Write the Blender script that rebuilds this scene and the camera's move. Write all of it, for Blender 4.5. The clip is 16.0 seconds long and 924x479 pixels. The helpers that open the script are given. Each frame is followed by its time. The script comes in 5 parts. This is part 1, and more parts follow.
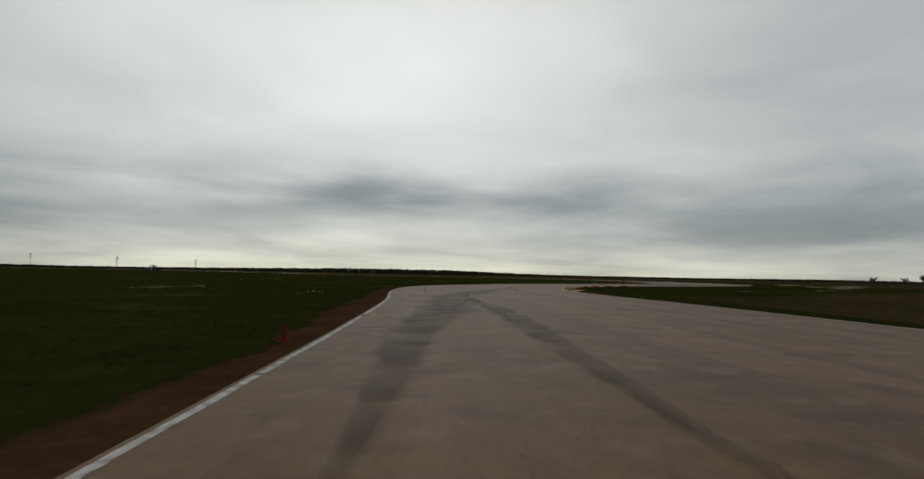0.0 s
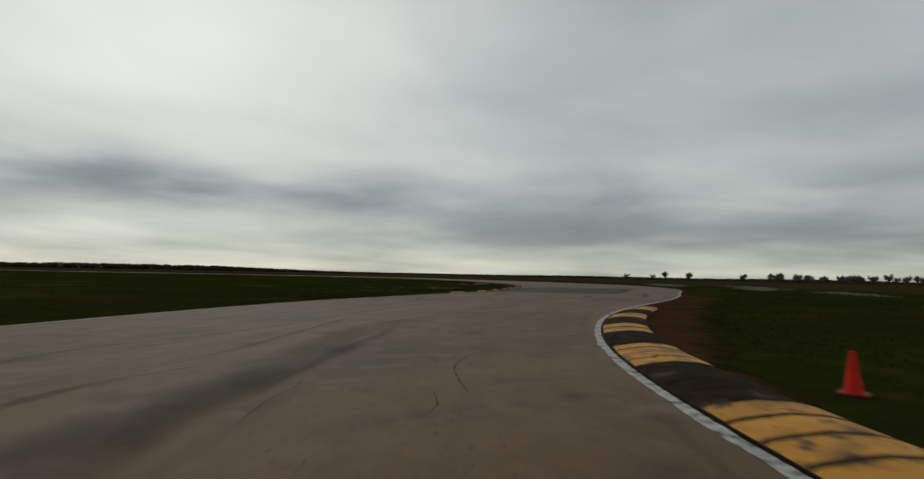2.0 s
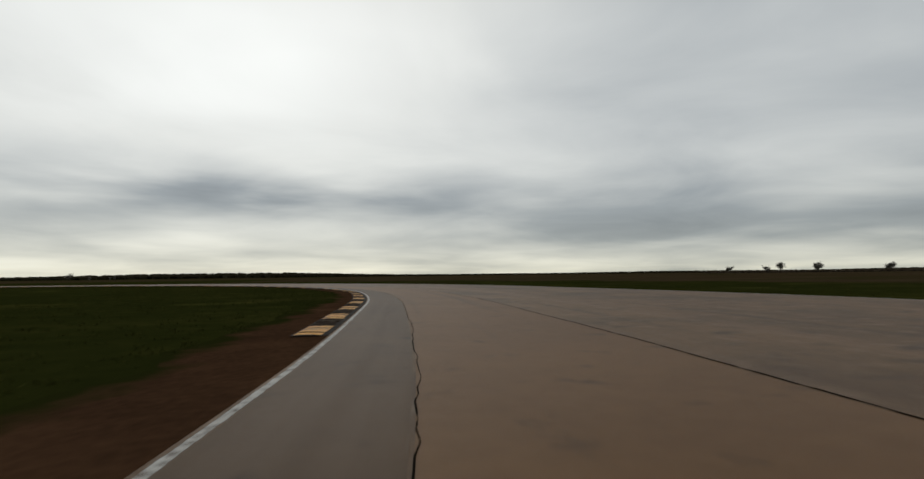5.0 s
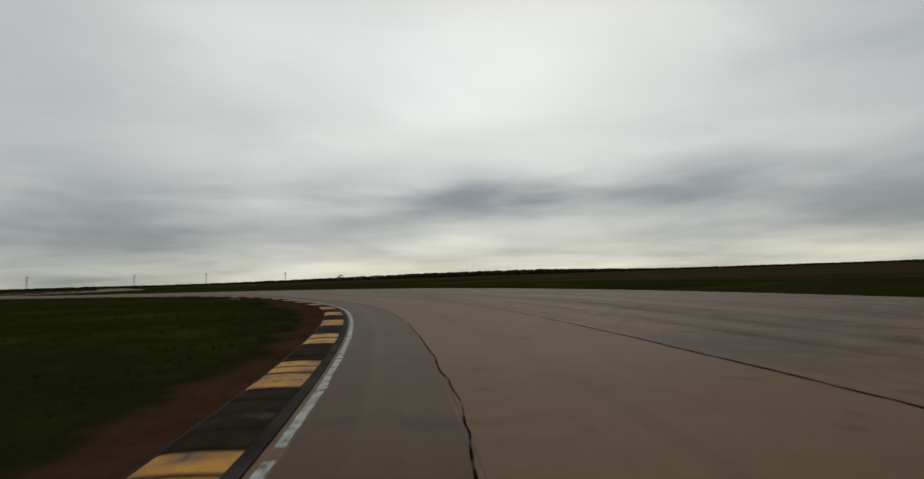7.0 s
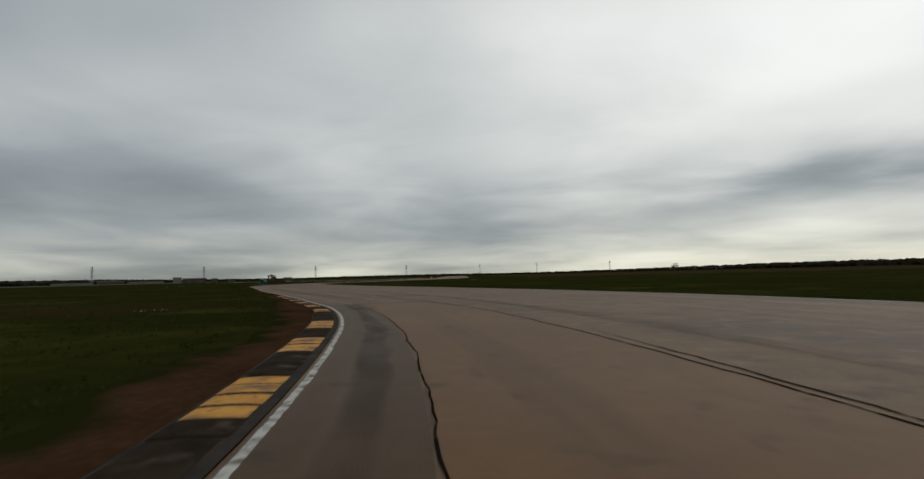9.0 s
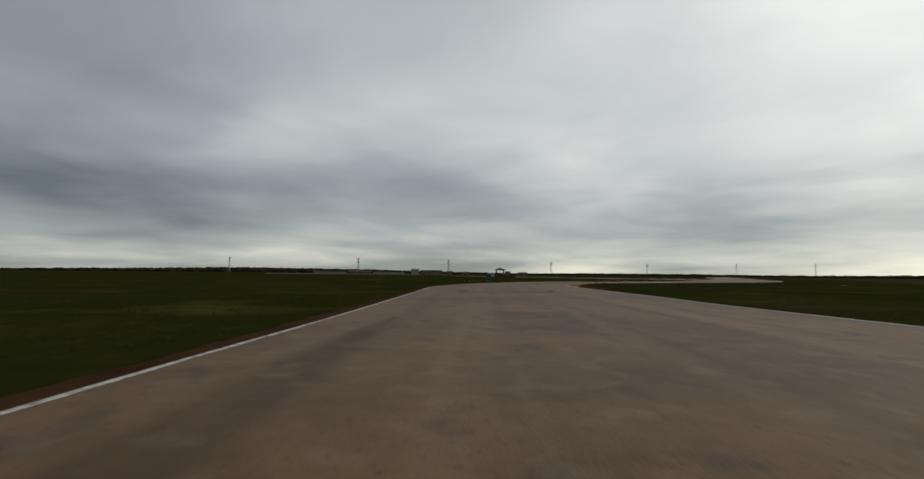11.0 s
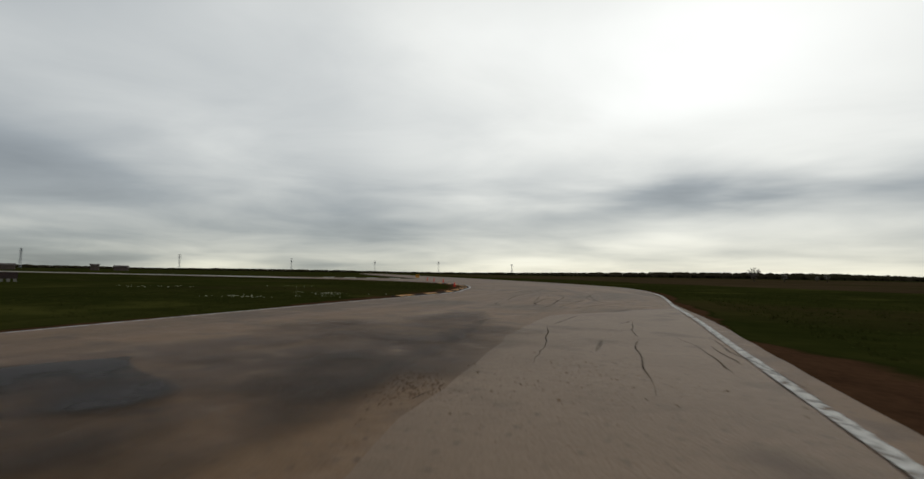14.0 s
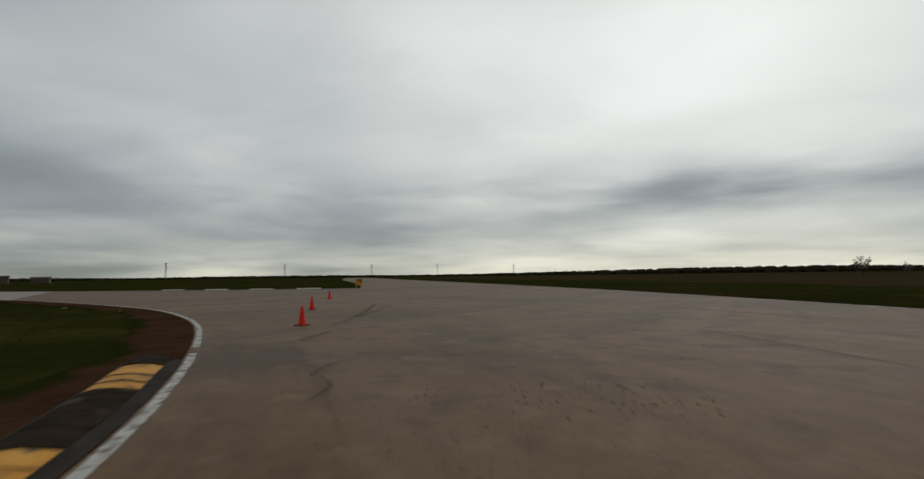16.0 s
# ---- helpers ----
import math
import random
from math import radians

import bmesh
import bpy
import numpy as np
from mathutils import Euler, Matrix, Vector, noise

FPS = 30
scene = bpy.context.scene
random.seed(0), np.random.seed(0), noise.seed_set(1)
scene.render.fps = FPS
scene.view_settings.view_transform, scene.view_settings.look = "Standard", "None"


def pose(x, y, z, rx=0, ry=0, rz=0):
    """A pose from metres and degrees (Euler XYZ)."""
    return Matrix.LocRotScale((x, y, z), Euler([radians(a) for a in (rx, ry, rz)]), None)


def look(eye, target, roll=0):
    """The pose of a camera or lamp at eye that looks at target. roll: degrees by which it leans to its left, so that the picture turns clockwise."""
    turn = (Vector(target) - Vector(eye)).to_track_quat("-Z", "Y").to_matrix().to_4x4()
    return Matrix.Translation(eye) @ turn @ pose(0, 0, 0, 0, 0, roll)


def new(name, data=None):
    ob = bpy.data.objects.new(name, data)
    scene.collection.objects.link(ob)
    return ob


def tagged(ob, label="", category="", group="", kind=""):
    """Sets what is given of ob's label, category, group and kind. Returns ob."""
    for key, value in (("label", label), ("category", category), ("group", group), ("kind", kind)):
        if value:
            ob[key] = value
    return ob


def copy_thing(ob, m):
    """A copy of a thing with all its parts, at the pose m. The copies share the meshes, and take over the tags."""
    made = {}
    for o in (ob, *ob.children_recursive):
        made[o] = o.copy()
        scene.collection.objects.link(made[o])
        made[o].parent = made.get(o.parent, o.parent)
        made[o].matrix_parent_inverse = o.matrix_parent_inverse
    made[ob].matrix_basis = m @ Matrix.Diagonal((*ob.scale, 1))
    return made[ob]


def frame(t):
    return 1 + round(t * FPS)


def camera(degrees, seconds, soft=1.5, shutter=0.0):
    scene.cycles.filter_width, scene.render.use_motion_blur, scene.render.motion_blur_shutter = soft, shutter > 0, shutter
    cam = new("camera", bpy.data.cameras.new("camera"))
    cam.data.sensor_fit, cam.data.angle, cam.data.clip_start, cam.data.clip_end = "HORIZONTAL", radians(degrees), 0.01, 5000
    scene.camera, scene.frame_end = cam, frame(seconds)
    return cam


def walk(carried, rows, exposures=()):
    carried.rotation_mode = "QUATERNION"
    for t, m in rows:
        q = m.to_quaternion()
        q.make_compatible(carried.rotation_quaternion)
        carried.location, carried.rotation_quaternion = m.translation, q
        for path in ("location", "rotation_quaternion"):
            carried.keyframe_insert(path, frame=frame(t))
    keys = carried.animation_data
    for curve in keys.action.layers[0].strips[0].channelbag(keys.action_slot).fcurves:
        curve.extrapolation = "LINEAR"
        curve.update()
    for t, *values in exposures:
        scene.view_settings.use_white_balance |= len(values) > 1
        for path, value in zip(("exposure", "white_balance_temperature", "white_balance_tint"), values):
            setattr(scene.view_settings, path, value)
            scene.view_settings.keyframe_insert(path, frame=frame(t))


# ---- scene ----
cam = camera(81.5, 16.0, soft=1.5, shutter=0.1)

# seconds, x, y, heading, pitch and roll in degrees; the eye rides 1.15 m over the asphalt
EYE = 1.15
DRIVE = [
    (0.0, 0.17, 0.64, -3.84, 3.73, -1.12), (0.5, 1.10, 14.96, -7.93, 3.81, -2.68), (1.0, 3.23, 29.15, -13.73, 4.06, -1.54),
    (1.5, 7.13, 42.40, -20.44, 3.84, 0.28), (2.0, 12.49, 55.55, -26.36, 3.79, -1.11), (2.5, 18.10, 66.95, -32.60, 3.74, -0.97),
    (3.0, 25.66, 77.79, -38.49, 3.75, -1.58), (3.5, 33.46, 87.94, -41.28, 3.42, -0.17), (4.0, 41.71, 98.94, -38.29, 3.87, -0.15),
    (4.2, 45.01, 103.39, -36.29, 3.42, 0.50), (4.7, 52.14, 115.70, -25.06, 3.62, 0.65), (5.2, 57.02, 129.55, -14.64, 3.83, 0.80),
    (5.8, 60.28, 146.72, -7.43, 4.02, 0.94), (6.3, 61.50, 158.95, -4.15, 4.22, 1.09), (6.5, 61.84, 163.69, -1.57, 3.99, 1.48),
    (7.0, 60.56, 176.75, 8.21, 3.91, 1.91), (7.5, 57.67, 188.15, 16.62, 3.48, 1.09), (8.0, 52.93, 198.79, 24.57, 3.91, 1.16),
    (8.5, 46.95, 208.79, 33.31, 3.57, 1.08), (9.0, 39.95, 217.31, 41.80, 3.79, 1.37), (9.5, 29.92, 226.33, 49.76, 4.07, 2.30),
    (9.7, 25.32, 229.83, 52.92, 3.85, 2.48), (10.2, 13.42, 237.19, 61.10, 3.77, 1.31), (10.7, 1.28, 242.97, 66.02, 3.69, 0.12),
    (11.2, -11.09, 248.25, 65.97, 3.62, -1.05), (11.8, -26.14, 255.59, 59.80, 3.53, -2.23), (12.0, -31.14, 258.51, 56.92, 3.78, -1.96),
    (12.5, -43.20, 266.78, 49.74, 4.00, -2.28), (13.0, -54.36, 276.38, 42.93, 3.70, -2.77), (13.5, -63.34, 286.60, 36.34, 3.89, -1.89),
    (14.0, -70.97, 297.80, 29.51, 3.67, -0.91), (14.5, -77.63, 309.98, 24.17, 3.96, -0.21), (15.0, -83.59, 321.62, 23.72, 3.70, 0.74),
    (15.5, -90.83, 335.62, 25.94, 3.35, 0.82), (16.0, -97.81, 348.19, 29.59, 3.84, 0.68),
]
walk(cam, [(t, pose(x, y, EYE, 90 + pitch, roll, head)) for t, x, y, head, pitch, roll in DRIVE],
     [(0.0, -0.42, 6400, 8), (2.0, -0.47, 6400, 7), (3.0, -0.46, 6400, 7), (3.5, -0.25, 6420, 9), (4.0, -0.14, 6450, 10), (4.2, -0.14, 6450, 10), (6.3, -0.42, 6430, 9), (7.5, -0.38, 6450, 10), (8.5, -0.30, 6420, 9.5),
      (9.7, -0.25, 6420, 9), (11.8, -0.05, 6480, 10), (13.0, -0.06, 6470, 10), (14.0, -0.11, 6450, 10), (14.5, -0.21, 6430, 10), (15.0, -0.34, 6430, 9.5), (16.0, -0.34, 6430, 9.5)])

# ---- overcast sky and a veiled sun ----
SUN_HEADING, SUN_HEIGHT = -4.0, 38.0
world = bpy.data.worlds.new("overcast")
scene.world = world
world.use_nodes = True
wt = world.node_tree
wt.nodes.clear()


def wnode(kind, **values):
    n = wt.nodes.new(kind)
    for key, value in values.items():
        n.inputs[key].default_value = value
    return n


def wmath(op, a, b=None, c=None, clamp=False):
    n = wt.nodes.new("ShaderNodeMath")
    n.operation, n.use_clamp = op, clamp
    for i, v in enumerate((a, b, c)):
        if v is None:
            continue
        if isinstance(v, (int, float)):
            n.inputs[i].default_value = v
        else:
            wt.links.new(v, n.inputs[i])
    return n.outputs[0]


wco = wt.nodes.new("ShaderNodeTexCoord")
wsep = wt.nodes.new("ShaderNodeSeparateXYZ")
wt.links.new(wco.outputs["Generated"], wsep.inputs[0])
up = wmath("MAXIMUM", wsep.outputs[2], 0.0)
height_div = wmath("ADD", up, 0.11)
sheet = wt.nodes.new("ShaderNodeCombineXYZ")
wt.links.new(wmath("DIVIDE", wsep.outputs[0], height_div), sheet.inputs[0])
wt.links.new(wmath("DIVIDE", wsep.outputs[1], height_div), sheet.inputs[1])
broad = wnode("ShaderNodeTexNoise", Scale=0.34, Detail=3.0, Roughness=0.45, Distortion=0.3)
fine = wnode("ShaderNodeTexNoise", Scale=0.9, Detail=5.0, Roughness=0.55, Distortion=0.5)
for n in (broad, fine):
    wt.links.new(sheet.outputs[0], n.inputs["Vector"])
cover = wmath("ADD", wmath("MULTIPLY", broad.outputs["Fac"], 0.78), wmath("MULTIPLY", fine.outputs["Fac"], 0.22))
# long grey bank of cloud low over the horizon, with ragged ends
bank = wnode("ShaderNodeTexNoise", Scale=1.0, Detail=4.0, Roughness=0.5)
bank_at = wt.nodes.new("ShaderNodeVectorMath")
bank_at.operation = "MULTIPLY"
bank_at.inputs[1].default_value = (2.2, 2.2, 13.0)
wt.links.new(wco.outputs["Generated"], bank_at.inputs[0])
wt.links.new(bank_at.outputs[0], bank.inputs["Vector"])
lift = wmath("DIVIDE", wmath("SUBTRACT", up, 0.14), 0.045)
belt = wmath("POWER", 2.718, wmath("MULTIPLY", wmath("MULTIPLY", lift, lift), -1.0))
belt = wmath("MULTIPLY", belt, wmath("MULTIPLY", wmath("SUBTRACT", bank.outputs["Fac"], 0.26, clamp=True), 2.3))


def sky_lobe(heading, height, wide):
    """1 towards a heading and height in degrees, fading out over a width in degrees."""
    n = wt.nodes.new("ShaderNodeVectorMath")
    n.operation = "DOT_PRODUCT"
    wt.links.new(wco.outputs["Generated"], n.inputs[0])
    h, e = radians(heading), radians(height)
    n.inputs[1].default_value = (-math.sin(h) * math.cos(e), math.cos(h) * math.cos(e), math.sin(e))
    return wmath("POWER", 2.718, wmath("MULTIPLY", wmath("SUBTRACT", n.outputs["Value"], 1.0), 1.0 / (1.0 - math.cos(radians(wide)))))


# the bank is heavy to the north and thins out to both sides
belt = wmath("MULTIPLY", belt, wmath("ADD", wmath("MULTIPLY", sky_lobe(6, 7, 24), 1.15), 0.45))
sun_dir = Vector((-math.sin(radians(SUN_HEADING)) * math.cos(radians(SUN_HEIGHT)), math.cos(radians(SUN_HEADING)) * math.cos(radians(SUN_HEIGHT)), math.sin(radians(SUN_HEIGHT))))
wdot = wt.nodes.new("ShaderNodeVectorMath")
wdot.operation = "DOT_PRODUCT"
wt.links.new(wco.outputs["Generated"], wdot.inputs[0])
wdot.inputs[1].default_value = sun_dir
glow = wmath("POWER", wmath("MAXIMUM", wdot.outputs["Value"], 0.0), 2.6)
low = wmath("SUBTRACT", 1.0, wmath("MULTIPLY", up, 14.0), clamp=True)
lum = wmath("ADD", wmath("MULTIPLY", wmath("SUBTRACT", cover, 0.5), 1.65), 0.43)
lum = wmath("ADD", lum, wmath("MULTIPLY", glow, 0.68))
lum = wmath("SUBTRACT", lum, wmath("MULTIPLY", belt, 0.44))
# thinner cloud where the light breaks through, thicker cloud between
for heading, height, wide, gain in ((30, 20, 18, 0.22), (8, 24, 16, 0.14), (-84, 22, 24, 0.42), (-30, 20, 16, -0.10), (62, 24, 14, -0.06)):
    lum = wmath("ADD", lum, wmath("MULTIPLY", sky_lobe(heading, height, wide), gain))
lum = wmath("ADD", lum, wmath("MULTIPLY", low, 0.10))
lum = wmath("MULTIPLY", lum, 0.72, clamp=True)
ramp = wt.nodes.new("ShaderNodeValToRGB")
ramp.color_ramp.elements[0].position, ramp.color_ramp.elements[0].color = 0.0, (0.082, 0.106, 0.138, 1)
ramp.color_ramp.elements[1].position, ramp.color_ramp.elements[1].color = 1.0, (1.30, 1.32, 1.28, 1)
ramp.color_ramp.elements.new(0.36).color = (0.395, 0.435, 0.465, 1)
ramp.color_ramp.elements.new(0.72).color = (0.96, 0.975, 0.94, 1)
wt.links.new(lum, ramp.inputs[0])
# the light turns warmer low over the horizon
haze = wmath("POWER", 2.718, wmath("MULTIPLY", up, -13.0))
warm = wt.nodes.new("ShaderNodeMix")
warm.data_type, warm.blend_type = "RGBA", "MULTIPLY"
wt.links.new(haze, warm.inputs[0])
wt.links.new(ramp.outputs[0], warm.inputs[6])
warm.inputs[7].default_value = (1.04, 1.0, 0.84, 1)
# the unseen sky overhead is dimmed, added to lower the light on the ground
overhead_dim = wmath("SUBTRACT", 1.0, wmath("MULTIPLY", wmath("SUBTRACT", up, 0.42, clamp=True), 1.05))
nishita = wt.nodes.new("ShaderNodeTexSky")
nishita.sky_type, nishita.sun_disc = "NISHITA", False
nishita.sun_elevation, nishita.sun_rotation = radians(SUN_HEIGHT), radians(-SUN_HEADING)
clear = wnode("ShaderNodeBackground", Strength=0.05)
wt.links.new(nishita.outputs[0], clear.inputs[0])
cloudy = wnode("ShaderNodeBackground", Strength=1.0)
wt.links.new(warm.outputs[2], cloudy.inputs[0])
wt.links.new(overhead_dim, cloudy.inputs[1])
wmix = wnode("ShaderNodeMixShader", Fac=0.93)
wt.links.new(clear.outputs[0], wmix.inputs[1])
wt.links.new(cloudy.outputs[0], wmix.inputs[2])
wout = wt.nodes.new("ShaderNodeOutputWorld")
wt.links.new(wmix.outputs[0], wout.inputs[0])

sun = new("sun", bpy.data.lights.new("sun", "SUN"))
sun.data.energy, sun.data.angle, sun.data.color = 0.25, radians(25), (1.0, 0.96, 0.9)
sun.matrix_world = look(sun_dir * 100, (0, 0, 0))


# ---- materials ----
def material(name, colours, scale=2.0, rough=0.85, bump=0.0, bump_scale=40.0, metal=0.0, per_object=0.0, coords="Object", stretch=(1, 1, 1), mid=None, fine=0.25, gloss=0.5, sheen=(1, 1, 1)):
    """Two-scale noise between two colours, with fine relief."""
    m = bpy.data.materials.new(name)
    m.use_nodes = True
    nt = m.node_tree
    b = nt.nodes["Principled BSDF"]
    b.inputs["Roughness"].default_value, b.inputs["Metallic"].default_value = rough, metal
    b.inputs["Specular IOR Level"].default_value = gloss
    b.inputs["Specular Tint"].default_value = (*sheen, 1)
    co = nt.nodes.new("ShaderNodeTexCoord")
    mp = nt.nodes.new("ShaderNodeMapping")
    mp.inputs["Scale"].default_value = stretch
    nt.links.new(nt.nodes.new("ShaderNodeNewGeometry").outputs["Position"] if coords == "World" else co.outputs[coords], mp.inputs[0])
    big = nt.nodes.new("ShaderNodeTexNoise")
    big.inputs["Scale"].default_value, big.inputs["Detail"].default_value, big.inputs["Roughness"].default_value = scale, 5.0, 0.6
    small = nt.nodes.new("ShaderNodeTexNoise")
    small.inputs["Scale"].default_value, small.inputs["Detail"].default_value = scale * 13, 3.0
    for n in (big, small):
        nt.links.new(mp.outputs[0], n.inputs["Vector"])
    add = nt.nodes.new("ShaderNodeMix")
    add.inputs[0].default_value = fine
    nt.links.new(big.outputs["Fac"], add.inputs[2])
    nt.links.new(small.outputs["Fac"], add.inputs[3])
    value = add.outputs[0]
    if per_object:
        info = nt.nodes.new("ShaderNodeObjectInfo")
        ma = nt.nodes.new("ShaderNodeMath")
        ma.operation = "MULTIPLY_ADD"
        nt.links.new(info.outputs["Random"], ma.inputs[0])
        ma.inputs[1].default_value = per_object
        nt.links.new(value, ma.inputs[2])
        value = ma.outputs[0]
    r = nt.nodes.new("ShaderNodeValToRGB")
    r.color_ramp.elements[0].position, r.color_ramp.elements[0].color = 0.32, (*colours[0], 1)
    r.color_ramp.elements[1].position, r.color_ramp.elements[1].color = 0.68, (*colours[1], 1)
    if mid:
        r.color_ramp.elements.new(0.5).color = (*mid, 1)
    nt.links.new(value, r.inputs[0])
    nt.links.new(r.outputs[0], b.inputs["Base Color"])
    if bump:
        grain = nt.nodes.new("ShaderNodeTexNoise")
        grain.inputs["Scale"].default_value, grain.inputs["Detail"].default_value = bump_scale, 4.0
        nt.links.new(co.outputs["Object"], grain.inputs["Vector"])
        bp = nt.nodes.new("ShaderNodeBump")
        bp.inputs["Strength"].default_value, bp.inputs["Distance"].default_value = bump, 0.02
        nt.links.new(grain.outputs["Fac"], bp.inputs["Height"])
        nt.links.new(bp.outputs[0], b.inputs["Normal"])
    return m


def blend_in(m, other, coords, stretch, scale, low_at, high_at, driver="noise", detail=4.0):
    """Lay a second colour over a material where a stretched noise, or the outer side of a strip, says so."""
    nt = m.node_tree
    b = nt.nodes["Principled BSDF"]
    old = b.inputs["Base Color"].links[0].from_socket
    co = nt.nodes.new("ShaderNodeTexCoord")
    mp = nt.nodes.new("ShaderNodeMapping")
    mp.inputs["Scale"].default_value = stretch
    nt.links.new(nt.nodes.new("ShaderNodeNewGeometry").outputs["Position"] if coords == "World" else co.outputs[coords], mp.inputs[0])
    n = nt.nodes.new("ShaderNodeTexNoise")
    n.inputs["Scale"].default_value, n.inputs["Detail"].default_value = scale, detail
    nt.links.new(mp.outputs[0], n.inputs["Vector"])
    value = n.outputs["Fac"]
    if driver == "side":
        uv = nt.nodes.new("ShaderNodeUVMap")
        sp = nt.nodes.new("ShaderNodeSeparateXYZ")
        nt.links.new(uv.outputs[0], sp.inputs[0])
        ma = nt.nodes.new("ShaderNodeMath")
        ma.operation = "ADD"
        nt.links.new(sp.outputs[1], ma.inputs[0])
        nt.links.new(value, ma.inputs[1])
        value = ma.outputs[0]
    mr = nt.nodes.new("ShaderNodeMapRange")
    mr.inputs[1].default_value, mr.inputs[2].default_value = low_at, high_at
    nt.links.new(value, mr.inputs[0])
    mx = nt.nodes.new("ShaderNodeMix")
    mx.data_type = "RGBA"
    nt.links.new(mr.outputs[0], mx.inputs[0])
    nt.links.new(old, mx.inputs[6])
    mx.inputs[7].default_value = (*other, 1)
    nt.links.new(mx.outputs[2], b.inputs["Base Color"])
    return m


ASPHALT = material("worn_asphalt", ((0.145, 0.081, 0.036), (0.224, 0.128, 0.060)), 0.30, 0.58, 0.5, 34.0, fine=0.35, gloss=0.16, sheen=(1.0, 0.84, 0.66))
blend_in(ASPHALT, (0.105, 0.060, 0.032), "UV", (0.02, 0.8, 1), 1.0, 0.50, 0.80)
blend_in(ASPHALT, (0.108, 0.062, 0.033), "Object", (1, 1, 1), 0.16, 0.50, 0.68, detail=7.0)
blend_in(ASPHALT, (0.245, 0.152, 0.086), "UV", (0.012, 0.5, 1), 1.3, 0.54, 0.82)
blend_in(ASPHALT, (0.092, 0.053, 0.030), "UV", (0.05, 2.2, 1), 1.0, 0.58, 0.84, detail=6.0)
blend_in(ASPHALT, (0.068, 0.042, 0.027), "Object", (1, 1, 1), 1.1, 0.54, 0.80, detail=10.0)
blend_in(ASPHALT, (0.285, 0.192, 0.122), "Object", (1, 1, 1), 1.7, 0.54, 0.92, detail=10.0)
blend_in(ASPHALT, (0.060, 0.036, 0.022), "Object", (1, 1, 1), 13.0, 0.60, 0.74, detail=4.0)
PALE_ASPHALT = material("brown_resurfaced_asphalt", ((0.158, 0.078, 0.029), (0.215, 0.111, 0.043)), 0.25, 0.58, 0.3, 60.0, fine=0.3, gloss=0.17, sheen=(1.0, 0.84, 0.66))
blend_in(PALE_ASPHALT, (0.110, 0.060, 0.030), "UV", (0.02, 0.9, 1), 1.3, 0.56, 0.86)
blend_in(PALE_ASPHALT, (0.081, 0.043, 0.021), "Object", (1, 1, 1), 1.6, 0.60, 0.78, detail=9.0)
GREY_PATCH = material("light_grey_asphalt", ((0.190, 0.125, 0.076), (0.260, 0.175, 0.110)), 0.5, 0.58, 0.5, 30.0, fine=0.4, gloss=0.19, sheen=(1.0, 0.84, 0.66))
blend_in(GREY_PATCH, (0.115, 0.072, 0.043), "Object", (1, 1, 1), 0.7, 0.55, 0.75, detail=9.0)
blend_in(GREY_PATCH, (0.085, 0.052, 0.032), "Object", (1, 1, 1), 9.0, 0.60, 0.76, detail=5.0)
DARK_ASPHALT = material("dark_sealed_asphalt", ((0.040, 0.020, 0.008), (0.068, 0.036, 0.015)), 0.4, 0.6, 0.3, 60.0, gloss=0.13, sheen=(1.0, 0.84, 0.66))
blend_in(DARK_ASPHALT, (0.088, 0.055, 0.030), "UV", (0.03, 6.0, 1), 1.0, 0.48, 0.78)
blend_in(DARK_ASPHALT, (0.030, 0.019, 0.011), "Object", (1, 1, 1), 0.9, 0.55, 0.72, detail=9.0)
GREY_LANE = material("grey_asphalt_lane", ((0.074, 0.040, 0.017), (0.116, 0.064, 0.029)), 0.35, 0.58, 0.3, 55.0, gloss=0.17, sheen=(1.0, 0.84, 0.66))
blend_in(GREY_LANE, (0.143, 0.090, 0.052), "UV", (0.015, 1.2, 1), 1.2, 0.50, 0.78)
blend_in(GREY_LANE, (0.055, 0.032, 0.018), "Object", (1, 1, 1), 1.5, 0.58, 0.74, detail=9.0)
# paler base colour and more gloss than the main road
BRANCH_ASPHALT = material("pale_branch_asphalt", ((0.235, 0.175, 0.118), (0.340, 0.265, 0.190)), 0.4, 0.5, 0.3, 40.0, gloss=0.35)
blend_in(BRANCH_ASPHALT, (0.150, 0.105, 0.070), "Object", (1, 1, 1), 0.3, 0.54, 0.76, detail=8.0)
TAR = material("tar_seam", ((0.010, 0.008, 0.007), (0.024, 0.019, 0.016)), 3.0, 0.95, gloss=0.00)
RUBBER = material("tyre_rubber_mark", ((0.046, 0.031, 0.021), (0.092, 0.064, 0.043)), 1.2, 0.8, fine=0.5, gloss=0.20)


